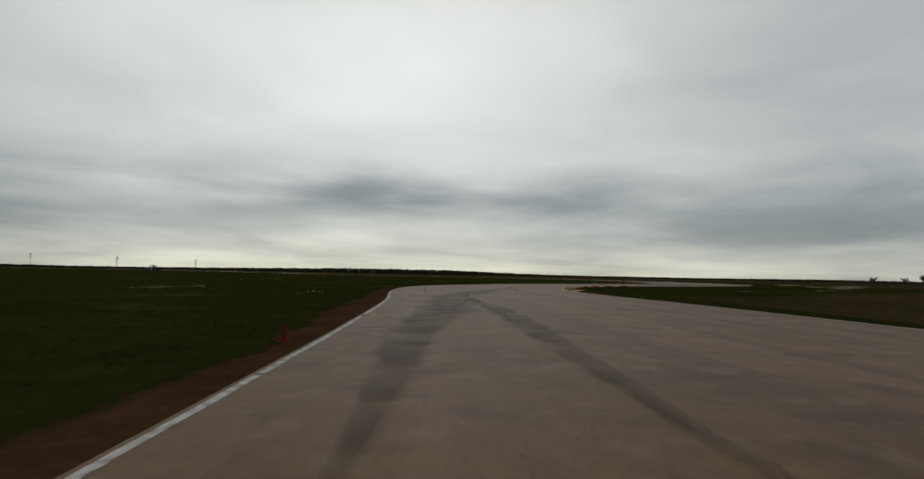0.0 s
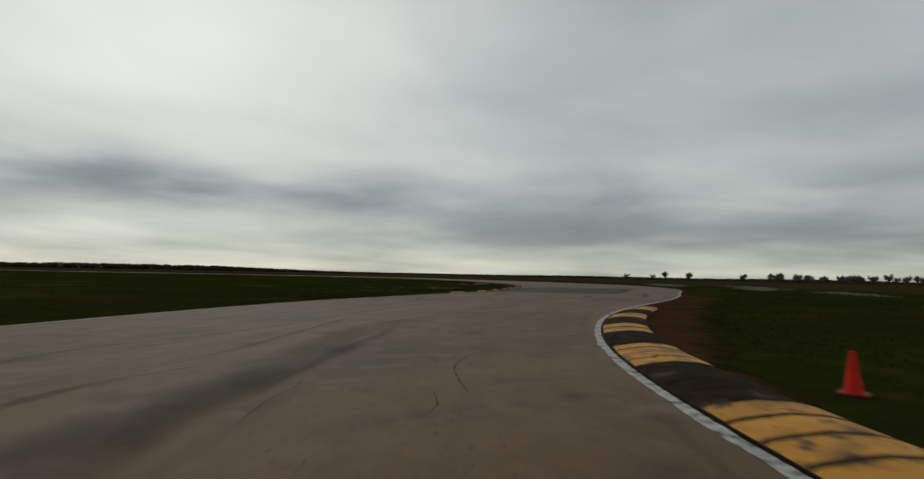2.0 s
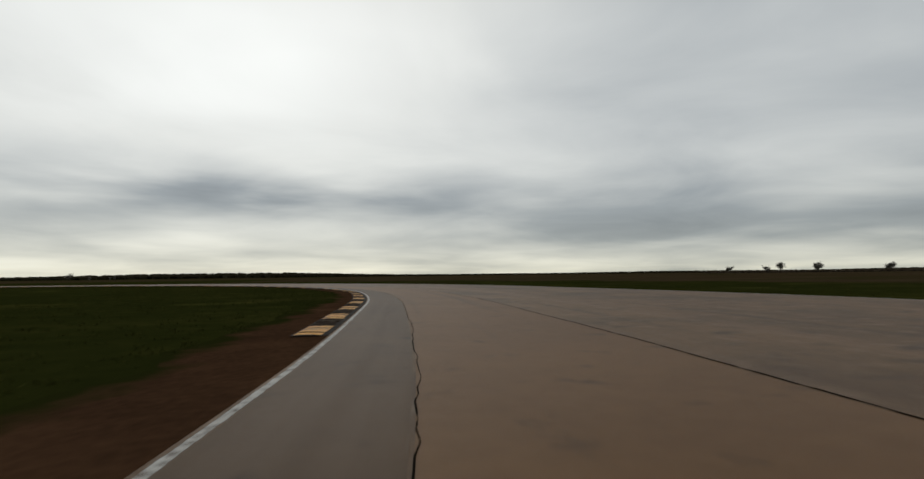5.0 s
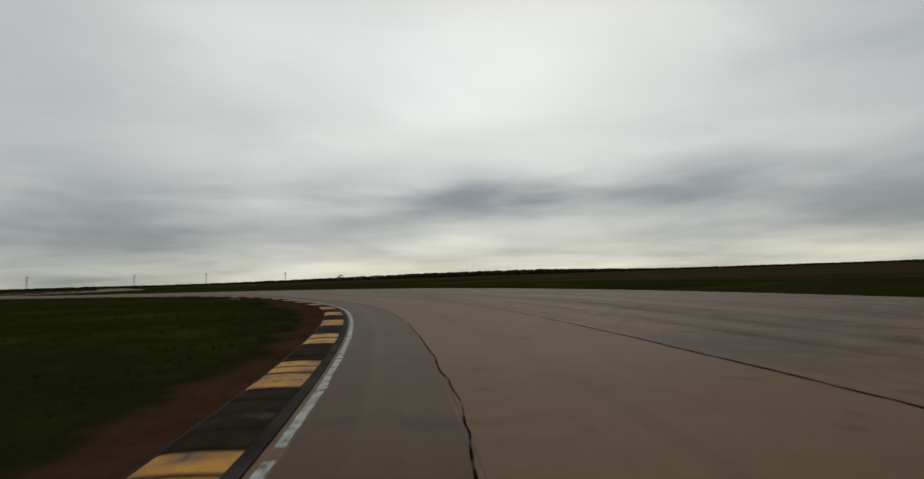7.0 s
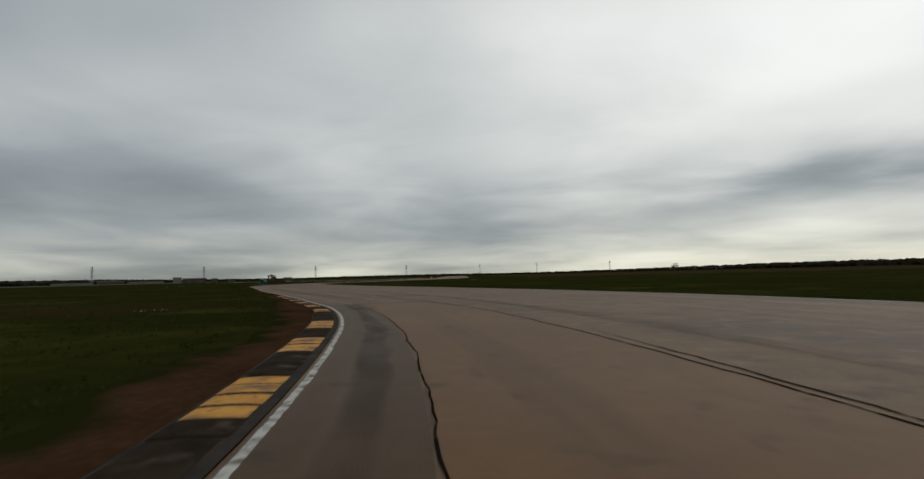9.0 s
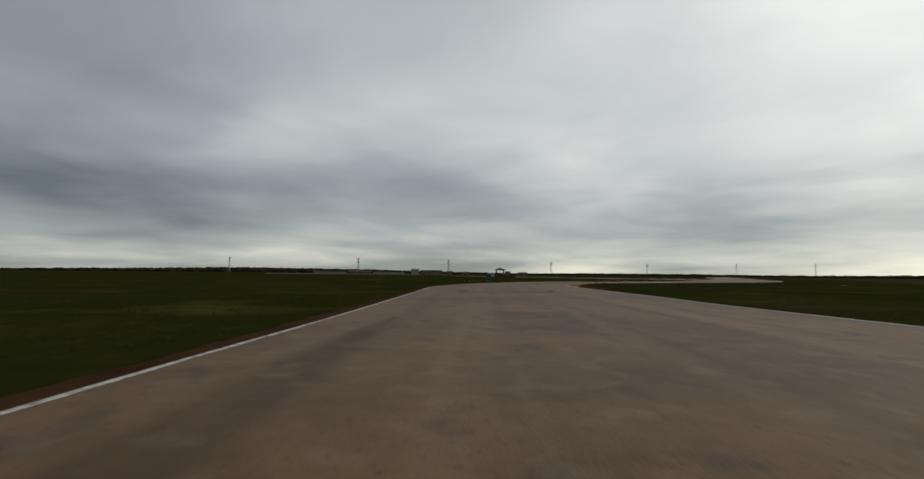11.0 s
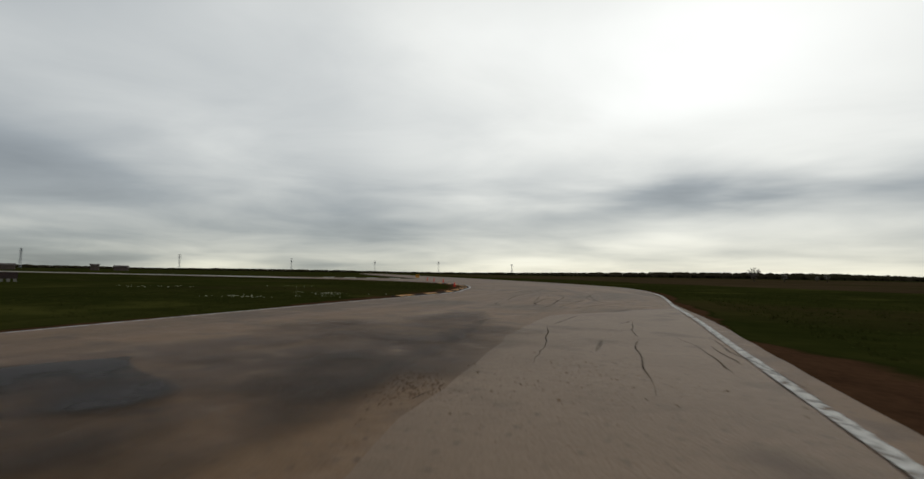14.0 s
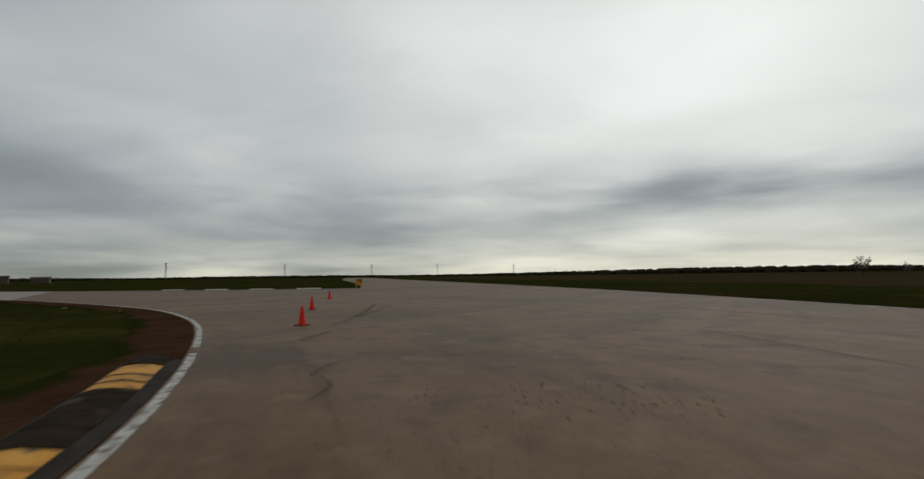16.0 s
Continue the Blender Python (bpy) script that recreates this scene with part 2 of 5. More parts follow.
def wear_off(m, scale, lo, gain, most, soft=True, flat=1.0):
    """Paint or rubber that thins out to both sides of its strip and is missing in patches."""
    nt = m.node_tree

    def calc(op, a, b, clamp=False):
        n = nt.nodes.new("ShaderNodeMath")
        n.operation, n.use_clamp = op, clamp
        for i, v in enumerate((a, b)):
            if isinstance(v, (int, float)):
                n.inputs[i].default_value = v
            else:
                nt.links.new(v, n.inputs[i])
        return n.outputs[0]

    uv, sep = nt.nodes.new("ShaderNodeUVMap"), nt.nodes.new("ShaderNodeSeparateXYZ")
    nt.links.new(uv.outputs[0], sep.inputs[0])
    across = calc("MULTIPLY", calc("MULTIPLY", sep.outputs[1], calc("SUBTRACT", 1.0, sep.outputs[1])), 4.0 * flat, flat > 1)
    grain, co = nt.nodes.new("ShaderNodeTexNoise"), nt.nodes.new("ShaderNodeTexCoord")
    grain.inputs["Scale"].default_value, grain.inputs["Detail"].default_value = scale, 6.0
    nt.links.new(co.outputs["Object"], grain.inputs["Vector"])
    if soft:
        hold = calc("MULTIPLY", across, calc("MULTIPLY", calc("SUBTRACT", grain.outputs["Fac"], lo, True), gain, True))
    else:
        hold = calc("MULTIPLY", calc("SUBTRACT", calc("ADD", grain.outputs["Fac"], calc("MULTIPLY", calc("MINIMUM", calc("MULTIPLY", across, 2.0), 1.0), 0.30)), lo, True), gain, True)
    hold = calc("MULTIPLY", hold, most, True)
    clear_, mix_ = nt.nodes.new("ShaderNodeBsdfTransparent"), nt.nodes.new("ShaderNodeMixShader")
    nt.links.new(hold, mix_.inputs[0])
    nt.links.new(clear_.outputs[0], mix_.inputs[1])
    nt.links.new(nt.nodes["Principled BSDF"].outputs[0], mix_.inputs[2])
    nt.links.new(mix_.outputs[0], nt.nodes["Material Output"].inputs[0])


wear_off(TAR, 3.2, 0.60, 7.0, 0.92, soft=False)
wear_off(DARK_ASPHALT, 1.2, 0.42, 4.5, 1.0, soft=False)
wear_off(RUBBER, 0.6, 0.28, 2.2, 0.38)
SKID = material("black_skid_rubber", ((0.030, 0.020, 0.014), (0.062, 0.043, 0.030)), 1.2, 0.8, fine=0.5, gloss=0.10)
wear_off(SKID, 2.5, 0.16, 1.9, 0.50)
SCUFF = material("rubbered_asphalt", ((0.040, 0.024, 0.013), (0.072, 0.043, 0.024)), 1.0, 0.6, fine=0.5, gloss=0.15, sheen=(1.0, 0.84, 0.66))
wear_off(SCUFF, 0.8, 0.30, 2.9, 0.56, flat=1.5)
STAIN = material("dark_oily_stain", ((0.014, 0.010, 0.008), (0.030, 0.021, 0.016)), 0.8, 0.6, fine=0.5, gloss=0.2)
wear_off(STAIN, 0.7, 0.24, 3.2, 0.88, flat=3.0)
WHITE = material("worn_white_paint", ((0.56, 0.53, 0.47), (0.88, 0.85, 0.79)), 5.0, 0.8, 0.3, 40.0, fine=0.5, gloss=0.08)
wear_off(WHITE, 7.0, 0.56, 3.6, 0.90, soft=False)
YELLOW = material("worn_yellow_paint", ((0.52, 0.195, 0.014), (0.82, 0.385, 0.036)), 3.0, 0.58, 0.25, 30.0, per_object=0.12, coords="World", gloss=0.18)
blend_in(YELLOW, (0.19, 0.090, 0.030), "World", (1, 1, 1), 1.9, 0.51, 0.70, detail=7.0)
blend_in(YELLOW, (0.085, 0.055, 0.032), "World", (1, 1, 1), 6.0, 0.56, 0.69, detail=8.0)
blend_in(YELLOW, (0.84, 0.44, 0.080), "World", (1, 1, 1), 3.1, 0.56, 0.80, detail=6.0)
BLACK = material("worn_black_paint", ((0.019, 0.0135, 0.009), (0.056, 0.039, 0.026)), 3.0, 0.85, 0.3, 30.0, per_object=0.1, coords="World", gloss=0.01)
blend_in(BLACK, (0.150, 0.118, 0.088), "World", (1, 1, 1), 2.2, 0.58, 0.78, detail=8.0)
CREAM = material("cream_kerb_paint", ((0.45, 0.40, 0.30), (0.66, 0.62, 0.50)), 3.0, 0.65, 0.2, 30.0, per_object=0.1)
STONE = material("brown_gravel", ((0.075, 0.045, 0.026), (0.30, 0.19, 0.115)), 9.0, 0.9)
BED = material("grimy_concrete", ((0.030, 0.025, 0.022), (0.085, 0.070, 0.058)), 1.5, 0.9, 0.4, 30.0, gloss=0.03)
GRASS = material("rough_grass", ((0.018, 0.022, 0.005), (0.046, 0.045, 0.011)), 0.09, 0.95, 0.8, 14.0, mid=(0.028, 0.031, 0.007), fine=0.4, gloss=0.00)
blend_in(GRASS, (0.070, 0.068, 0.016), "Object", (1, 1, 1), 0.14, 0.57, 0.74, detail=7.0)
blend_in(GRASS, (0.045, 0.031, 0.013), "Object", (1, 1, 1), 0.035, 0.56, 0.74, detail=6.0)
DIRT = material("red_clay_soil", ((0.042, 0.022, 0.012), (0.094, 0.048, 0.025)), 0.7, 0.95, 0.6, 18.0, fine=0.4, gloss=0.00)
blend_in(DIRT, (0.023, 0.025, 0.006), "Object", (1, 1, 1), 0.9, 1.18, 1.42, driver="side")
BLADE = material("grass_blades", ((0.034, 0.040, 0.008), (0.066, 0.064, 0.016)), 0.4, 0.9, fine=0.6, gloss=0.00)
PETAL = material("pale_petals", ((0.36, 0.36, 0.22), (0.58, 0.57, 0.42)), 4.0, 0.9, gloss=0.1)
ORANGE = material("cone_red_orange", ((0.66, 0.022, 0.008), (0.80, 0.038, 0.014)), 5.0, 0.7, 0.1, 20.0, gloss=0.12)
CONE_BASE = material("cone_dark_base", ((0.16, 0.015, 0.010), (0.30, 0.03, 0.02)), 6.0, 0.7)
DULL_CONE = material("cone_faded_brown_red", ((0.10, 0.014, 0.008), (0.17, 0.024, 0.014)), 5.0, 0.8, gloss=0.1)
STEEL = material("galvanised_steel", ((0.22, 0.23, 0.24), (0.36, 0.37, 0.38)), 0.5, 0.5, metal=0.4)
TIMBER = material("dark_stained_timber", ((0.030, 0.022, 0.018), (0.070, 0.050, 0.040)), 3.0, 0.8, stretch=(1, 1, 0.15))
SHINGLE = material("dark_roof_felt", ((0.028, 0.030, 0.034), (0.060, 0.064, 0.070)), 4.0, 0.85)
MAROON = material("maroon_boards", ((0.026, 0.014, 0.011), (0.052, 0.027, 0.022)), 3.0, 0.8)
TEAL = material("teal_plastic", ((0.006, 0.052, 0.056), (0.013, 0.082, 0.085)), 2.0, 0.6, gloss=0.2)
PALE = material("white_plastic", ((0.36, 0.37, 0.36), (0.52, 0.53, 0.52)), 3.0, 0.6, gloss=0.2)
WALL = material("pale_metal_cladding", ((0.17, 0.155, 0.13), (0.27, 0.25, 0.215)), 0.6, 0.8, gloss=0.1)
BROWN_WALL = material("brown_metal_cladding", ((0.065, 0.045, 0.034), (0.110, 0.078, 0.058)), 0.6, 0.75)
ROOF = material("rusty_brown_roof", ((0.050, 0.036, 0.030), (0.095, 0.068, 0.056)), 0.5, 0.8)
BARK = material("grey_bark", ((0.040, 0.033, 0.026), (0.085, 0.072, 0.058)), 3.0, 0.9, gloss=0.05)
# twig colour lightened and greyed to carry the haze of distance
LEAF = material("hazed_grey_twigs", ((0.165, 0.150, 0.122), (0.290, 0.265, 0.222)), 0.8, 0.9, gloss=0.03)
SCRUB = material("dry_scrub", ((0.045, 0.034, 0.022), (0.088, 0.066, 0.044)), 0.3, 0.95, gloss=0.0)
FALLOW = material("brown_fallow_grass", ((0.039, 0.027, 0.013), (0.078, 0.054, 0.028)), 0.05, 0.95, 0.6, 6.0, fine=0.4, gloss=0.0)
blend_in(FALLOW, (0.034, 0.034, 0.010), "Object", (1, 1, 1), 0.03, 0.52, 0.70, detail=6.0)
DOOR = material("dull_brown_door", ((0.10, 0.08, 0.062), (0.16, 0.13, 0.105)), 1.0, 0.8, gloss=0.1)
# distance haze is put into this colour as a slight lightening
WOOD_FAR = material("far_woodland", ((0.026, 0.023, 0.012), (0.054, 0.044, 0.025)), 0.04, 0.95, gloss=0.00)


# ---- helpers ----
def part(name, bm, mat, parent=None, label="", smooth=False):
    me = bpy.data.meshes.new(name)
    bm.to_mesh(me)
    bm.free()
    me.materials.append(mat)
    if smooth:
        me.shade_smooth()
    ob = new(name, me)
    if parent:
        ob.parent = parent
    if label:
        tagged(ob, label)
    return ob


def raw(name, verts, faces, mat, parent=None, uvs=None, smooth=False):
    me = bpy.data.meshes.new(name)
    me.from_pydata([tuple(v) for v in verts], [], faces)
    if uvs is not None:
        layer = me.uv_layers.new(name="UVMap")
        idx = np.zeros(len(me.loops), dtype=np.int32)
        me.loops.foreach_get("vertex_index", idx)
        layer.data.foreach_set("uv", np.asarray(uvs, dtype=np.float32)[idx].ravel())
    me.materials.append(mat)
    if smooth:
        me.shade_smooth()
    ob = new(name, me)
    if parent:
        ob.parent = parent
    return ob


def thing(name, x, y, z=0.0, turn=0.0, label="", category="", group=""):
    ob = new(name)
    ob.empty_display_size = 0.2
    ob.matrix_basis = pose(x, y, z, 0, 0, turn)
    return tagged(ob, label, category, group)


def box(bm, x0, x1, y0, y1, z0, z1, bevel=0.0):
    made = bmesh.ops.create_cube(bm, size=1.0)["verts"]
    bmesh.ops.scale(bm, verts=made, vec=(x1 - x0, y1 - y0, z1 - z0))
    bmesh.ops.translate(bm, verts=made, vec=((x0 + x1) / 2, (y0 + y1) / 2, (z0 + z1) / 2))
    if bevel:
        edges = list({e for v in made for e in v.link_edges})
        bmesh.ops.bevel(bm, geom=edges, offset=bevel, segments=2, affect="EDGES")


def boxed(*args, **kw):
    bm = bmesh.new()
    box(bm, *args, **kw)
    return bm


def rod(bm, a, b, ra, rb, n=6):
    a, b = Vector(a), Vector(b)
    m = Matrix.Translation((a + b) / 2) @ (b - a).to_track_quat("Z", "Y").to_matrix().to_4x4()
    bmesh.ops.create_cone(bm, segments=n, radius1=ra, radius2=rb, depth=(b - a).length, cap_ends=True, matrix=m)


class Line:
    """A smooth line through points on the ground; s is metres along it, d metres to its left."""

    def __init__(self, points, step=0.5):
        p = np.array(points, float)
        out = []
        for i in range(len(p) - 1):
            a, b = p[i], p[i + 1]
            m0, m1 = p[i + 1] - p[max(i - 1, 0)], p[min(i + 2, len(p) - 1)] - p[i]
            d = np.hypot(*(b - a))
            m0, m1 = m0 / np.hypot(*m0) * d, m1 / np.hypot(*m1) * d
            s = np.linspace(0, 1, max(2, int(d / step)), endpoint=False)[:, None]
            out.append((2 * s**3 - 3 * s**2 + 1) * a + (s**3 - 2 * s**2 + s) * m0 + (3 * s**2 - 2 * s**3) * b + (s**3 - s**2) * m1)
        self.p = np.vstack(out + [p[-1:]])
        self.s = np.concatenate([[0], np.cumsum(np.hypot(*np.diff(self.p, axis=0).T))])
        self.long = self.s[-1]

    def way(self, s):
        a, b = self.at(s - 0.6), self.at(s + 0.6)
        return (b - a) / np.hypot(*(b - a))

    def at(self, s, d=0.0):
        q = np.array([np.interp(s, self.s, self.p[:, 0]), np.interp(s, self.s, self.p[:, 1])])
        if d:
            w = self.way(s)
            q = q + d * np.array([-w[1], w[0]])
        return q

    def near(self, q):
        return self.s[np.argmin(np.hypot(*(self.p - np.asarray(q)).T))]


def strip(name, rows_a, rows_b, z, mat, parent=None, along=None, n=1, zb=None, skirt=0.0):
    """A strip between two rows of points, n faces across; UV: metres along and 0 to 1 (or metres) across."""
    a, b = np.asarray(rows_a), np.asarray(rows_b)
    if along is None:
        along = np.concatenate([[0], np.cumsum(np.hypot(*np.diff(a, axis=0).T))])
    verts, uvs, faces = [], [], []
    for i in range(len(a)):
        for k in range(n + 1):
            f = k / n
            q = a[i] * (1 - f) + b[i] * f
            verts.append((q[0], q[1], z + ((zb if zb is not None else z) - z) * f))
            uvs.append((along[i], f if zb is not None else f * np.hypot(*(b[i] - a[i]))))
    for i in range(len(a) - 1):
        for k in range(n):
            o = i * (n + 1) + k
            faces.append((o, o + 1, o + n + 2, o + n + 1))
    if skirt:
        base = len(verts)
        for i in range(len(a)):
            for q in (a[i], b[i]):
                verts.append((q[0], q[1], z - skirt))
                uvs.append((along[i], 0))
        for i in range(len(a) - 1):
            l0, l1 = i * (n + 1), (i + 1) * (n + 1)
            faces.append((l0, l1, base + 2 * i + 2, base + 2 * i))
            faces.append((l0 + n, base + 2 * i + 1, base + 2 * i + 3, l1 + n))
    ob = raw(name, verts, faces, mat, parent, uvs)
    return ob


def ribbon(name, points, width, z, mat, label="", taper=True, group="", category="", step=0.6, ragged=0.0, kind="structure"):
    """A flat line of a given width along points, thinning out at its ends."""
    ln = Line(points, step)
    n = max(4, int(ln.long / step))
    a, b = [], []
    for i in range(n + 1):
        s = ln.long * i / n
        w = width / 2 * (min(1, 0.25 + 4 * min(i, n - i) / n) if taper else 1)
        wob = ragged * (noise.noise(Vector((s * 0.7, points[0][0], 3.1))) * 0.6 + noise.noise(Vector((s * 2.6, points[0][0], 8.1))) * 0.4)
        a.append(ln.at(s, w + wob))
        b.append(ln.at(s, -w + wob * 0.85))
    return tagged(strip(name, a, b, z, mat, zb=z, n=2), label, category, group, kind)


# ---- the plan of the circuit ----
left_points = [(-2.31, -150.00), (-1.87, 0.10), (-1.63, 12.50), (-1.61, 24.50), (-2.04, 33.00), (-2.08, 38.52), (-1.66, 44.57), (-0.56, 50.72), (1.78, 56.45), (4.95, 62.04), (8.24, 67.48), (12.30, 72.76), (16.57, 77.55), (21.62, 81.82), (26.19, 85.55), (31.25, 89.35), (35.40, 93.71), (39.26, 98.32), (42.97, 102.97), (46.22, 107.97), (49.25, 113.12), (52.67, 121.34)]
left_points += [(55.19, 130.40), (57.33, 140.38), (59.12, 149.86), (60.12, 157.97), (60.55, 164.83), (60.02, 172.59), (58.73, 179.94), (55.29, 191.04), (51.63, 199.28), (45.17, 208.88), (39.48, 215.98), (30.51, 223.87), (23.42, 228.71), (15.64, 232.50), (10.09, 235.10), (-0.54, 239.72), (-11.48, 244.37), (-19.85, 248.39), (-31.20, 253.69), (-36.52, 256.16), (-42.17, 258.75), (-48.40, 261.61)]
left_points += [(-54.01, 265.04), (-61.49, 270.69), (-68.68, 277.62), (-75.20, 285.12), (-78.76, 290.82), (-81.12, 296.63), (-82.77, 302.74), (-84.19, 309.14), (-85.49, 315.14), (-86.64, 321.27), (-88.20, 327.30), (-90.42, 332.45), (-93.00, 337.95), (-96.25, 343.44), (-100.96, 349.34), (-106.65, 354.11), (-112.50, 357.79), (-120.02, 360.59), (-137.00, 362.77), (-170.00, 362.02), (-260.01, 348.05)]
right_points = [(13.46, -150.00), (12.71, 0.00), (12.68, 11.10), (12.36, 22.21), (12.06, 28.02), (11.66, 34.02), (11.56, 39.99), (11.90, 46.07), (13.21, 51.38), (15.31, 56.85), (18.24, 62.10), (22.12, 66.78), (26.56, 70.72), (31.45, 74.09), (36.38, 77.46), (41.28, 81.27), (45.85, 85.22), (51.01, 89.46), (56.18, 94.12), (61.03, 99.17), (65.51, 104.69), (69.91, 111.29)]
right_points += [(74.61, 120.49), (77.51, 131.30), (78.81, 142.50), (78.92, 151.50), (78.43, 161.50), (77.26, 175.91), (74.09, 190.23), (68.81, 203.95), (61.81, 216.27), (52.70, 227.99), (44.68, 235.20), (38.56, 239.29), (32.63, 242.76), (26.51, 245.82), (20.89, 248.48), (11.48, 252.26), (-0.31, 256.67), (-10.90, 260.40), (-22.28, 264.66), (-28.94, 267.75), (-34.40, 270.14), (-39.89, 272.45)]
right_points += [(-45.34, 274.83), (-50.70, 277.13), (-56.00, 280.57), (-60.33, 284.67), (-64.30, 289.40), (-67.46, 293.87), (-69.02, 297.37), (-70.20, 302.40), (-71.45, 308.29), (-72.75, 314.65), (-74.11, 320.64), (-75.36, 327.05), (-76.65, 333.06), (-78.29, 339.06), (-80.57, 346.05), (-84.33, 354.54), (-90.83, 364.55), (-97.73, 374.05), (-109.66, 389.04), (-145.98, 430.02), (-230.00, 525.00), (-420.01, 739.99)]
LEFT, RIGHT = Line(left_points), Line(right_points)
# the far side of the branch road, and the left side of the road beyond the fork
FORK = (-133.4, 390.1)
BRANCH = Line([(-262, 362), (-200, 368), (-176, 372), (-157, 377.5), (-142, 383.8), FORK])
BEYOND = Line([FORK, (-143, 401.5), (-160, 420.5), (-246, 512), (-436, 727)])

# ---- ground ----
HOLLOW = (-159.1, 326.2, 1.0)


def ground_z(x, y):
    """The field is flat but for a shallow hollow round the flag shelter."""
    return -0.035 - HOLLOW[2] * math.exp(-((x - HOLLOW[0]) ** 2 + (y - HOLLOW[1]) ** 2) / 22.0**2)


gx = [-4500, -2200, -1000, -500, -300] + list(range(-220, -80, 5)) + [-60, -20, 40, 100, 200, 400, 900, 2000, 4500]
gy = [-4500, -2000, -800, -300, -100, 0, 80, 160, 220] + list(range(255, 390, 5)) + [420, 500, 700, 1200, 2400, 4500]
gv = [(x, y, ground_z(x, y)) for y in gy for x in gx]
gf = [(j * len(gx) + i, j * len(gx) + i + 1, (j + 1) * len(gx) + i + 1, (j + 1) * len(gx) + i) for j in range(len(gy) - 1) for i in range(len(gx) - 1)]
ground = tagged(raw("ground", gv, gf, GRASS), "flat olive-green rough grass field with bare brown patches", "ground", kind="structure")

# brown fallow land beyond the outer verge, with a ragged edge
MIDDLE = np.array([30.0, 165.0])
spoke = RIGHT.p - MIDDLE
spoke_at = np.degrees(np.arctan2(spoke[:, 1], spoke[:, 0]))
sel = (RIGHT.s > 190) & (RIGHT.s < 470)
near_rows, far_rows = [], []
for deg in np.arange(-96, 84, 1.0):
    k = np.argmin(np.where(sel, np.abs(spoke_at - deg), 999))
    w = np.array([math.cos(radians(deg)), math.sin(radians(deg))])
    reach = np.hypot(*spoke[k]) + 30 + 9 * noise.noise(Vector((deg * 0.16, 2, 0))) + 5 * noise.noise(Vector((deg * 0.7, 7, 0)))
    near_rows.append(MIDDLE + w * reach)
    far_rows.append(MIDDLE + w * 1450)
tagged(strip("fallow_ground", near_rows, far_rows, -0.025, FALLOW, n=4), "brown fallow land beyond the green verge", "ground", kind="structure")

near_rows, far_rows = [], []
for s in np.arange(610, RIGHT.long - 20, 6.0):
    near_rows.append(RIGHT.at(s, -24 + 9 * noise.noise(Vector((s * 0.05, 4, 0)))))
    far_rows.append(RIGHT.at(s, -520))
tagged(strip("fallow_ground", near_rows, far_rows, -0.030, FALLOW, n=4), "brown fallow land beyond the green verge", "ground", kind="structure")

# ---- roadway ----
S_JOIN_L = LEFT.near((-106.5, 354.3))
ls = np.arange(0, S_JOIN_L, 1.5)
pa, pb, r_prev = [], [], 0.0
for s in ls:
    q = LEFT.at(s)
    w = (RIGHT.s >= r_prev) & (RIGHT.s <= r_prev + 14)
    cand, cs = RIGHT.p[w], RIGHT.s[w]
    j = np.argmin(np.hypot(*(cand - q).T))
    r_prev = max(r_prev, cs[j])
    pa.append(q)
    pb.append(RIGHT.at(r_prev))
road = tagged(strip("road", pa, pb, 0.0, ASPHALT, n=4, skirt=0.035, along=ls), "worn grey-brown asphalt circuit with patches and seams", "road", kind="structure")
# fork: from the join to the tip between the two roads
fan = [tuple(LEFT.at(s)) for s in np.arange(ls[-1], LEFT.near((-137, 362.8)), 2.0)]
tip_s = RIGHT.near((-119, 400))
fan_r = [tuple(RIGHT.at(s)) for s in np.arange(r_prev, tip_s, 2.0)]
poly = fan + [tuple(BRANCH.at(s)) for s in np.arange(BRANCH.near((-163, 377.5)), BRANCH.long, 2.0)] + [FORK] + fan_r[::-1]
fbm = bmesh.new()
fbm.faces.new([fbm.verts.new((x, y, 0.0)) for x, y in poly])
bmesh.ops.triangulate(fbm, faces=fbm.faces[:])
fuv = fbm.loops.layers.uv.new("UVMap")
for f in fbm.faces:
    for lp in f.loops:
        lp[fuv].uv = (lp.vert.co.y, lp.vert.co.x)
    if f.normal.z < 0:
        f.normal_flip()
tagged(part("road_fork", fbm, ASPHALT), "worn grey-brown asphalt where the circuit forks", "road", kind="structure")
n_b = 40
tagged(strip("branch_road", [LEFT.at(LEFT.near((-137, 362.8)) + (LEFT.long - LEFT.near((-137, 362.8))) * i / n_b) for i in range(n_b + 1)],
             [BRANCH.at(BRANCH.near((-163, 377.5)) * (1 - i / n_b)) for i in range(n_b + 1)], 0.0, BRANCH_ASPHALT, n=2, skirt=0.035), "pale asphalt branch road across the grass", "road", kind="structure")
n_b = 60
tagged(strip("road_beyond", [BEYOND.at(BEYOND.long * i / n_b) for i in range(n_b + 1)], [RIGHT.at(tip_s + (RIGHT.long - tip_s) * i / n_b) for i in range(n_b + 1)], 0.0, ASPHALT, n=3, skirt=0.035),
       "worn asphalt road running on beyond the fork", "road", kind="structure")


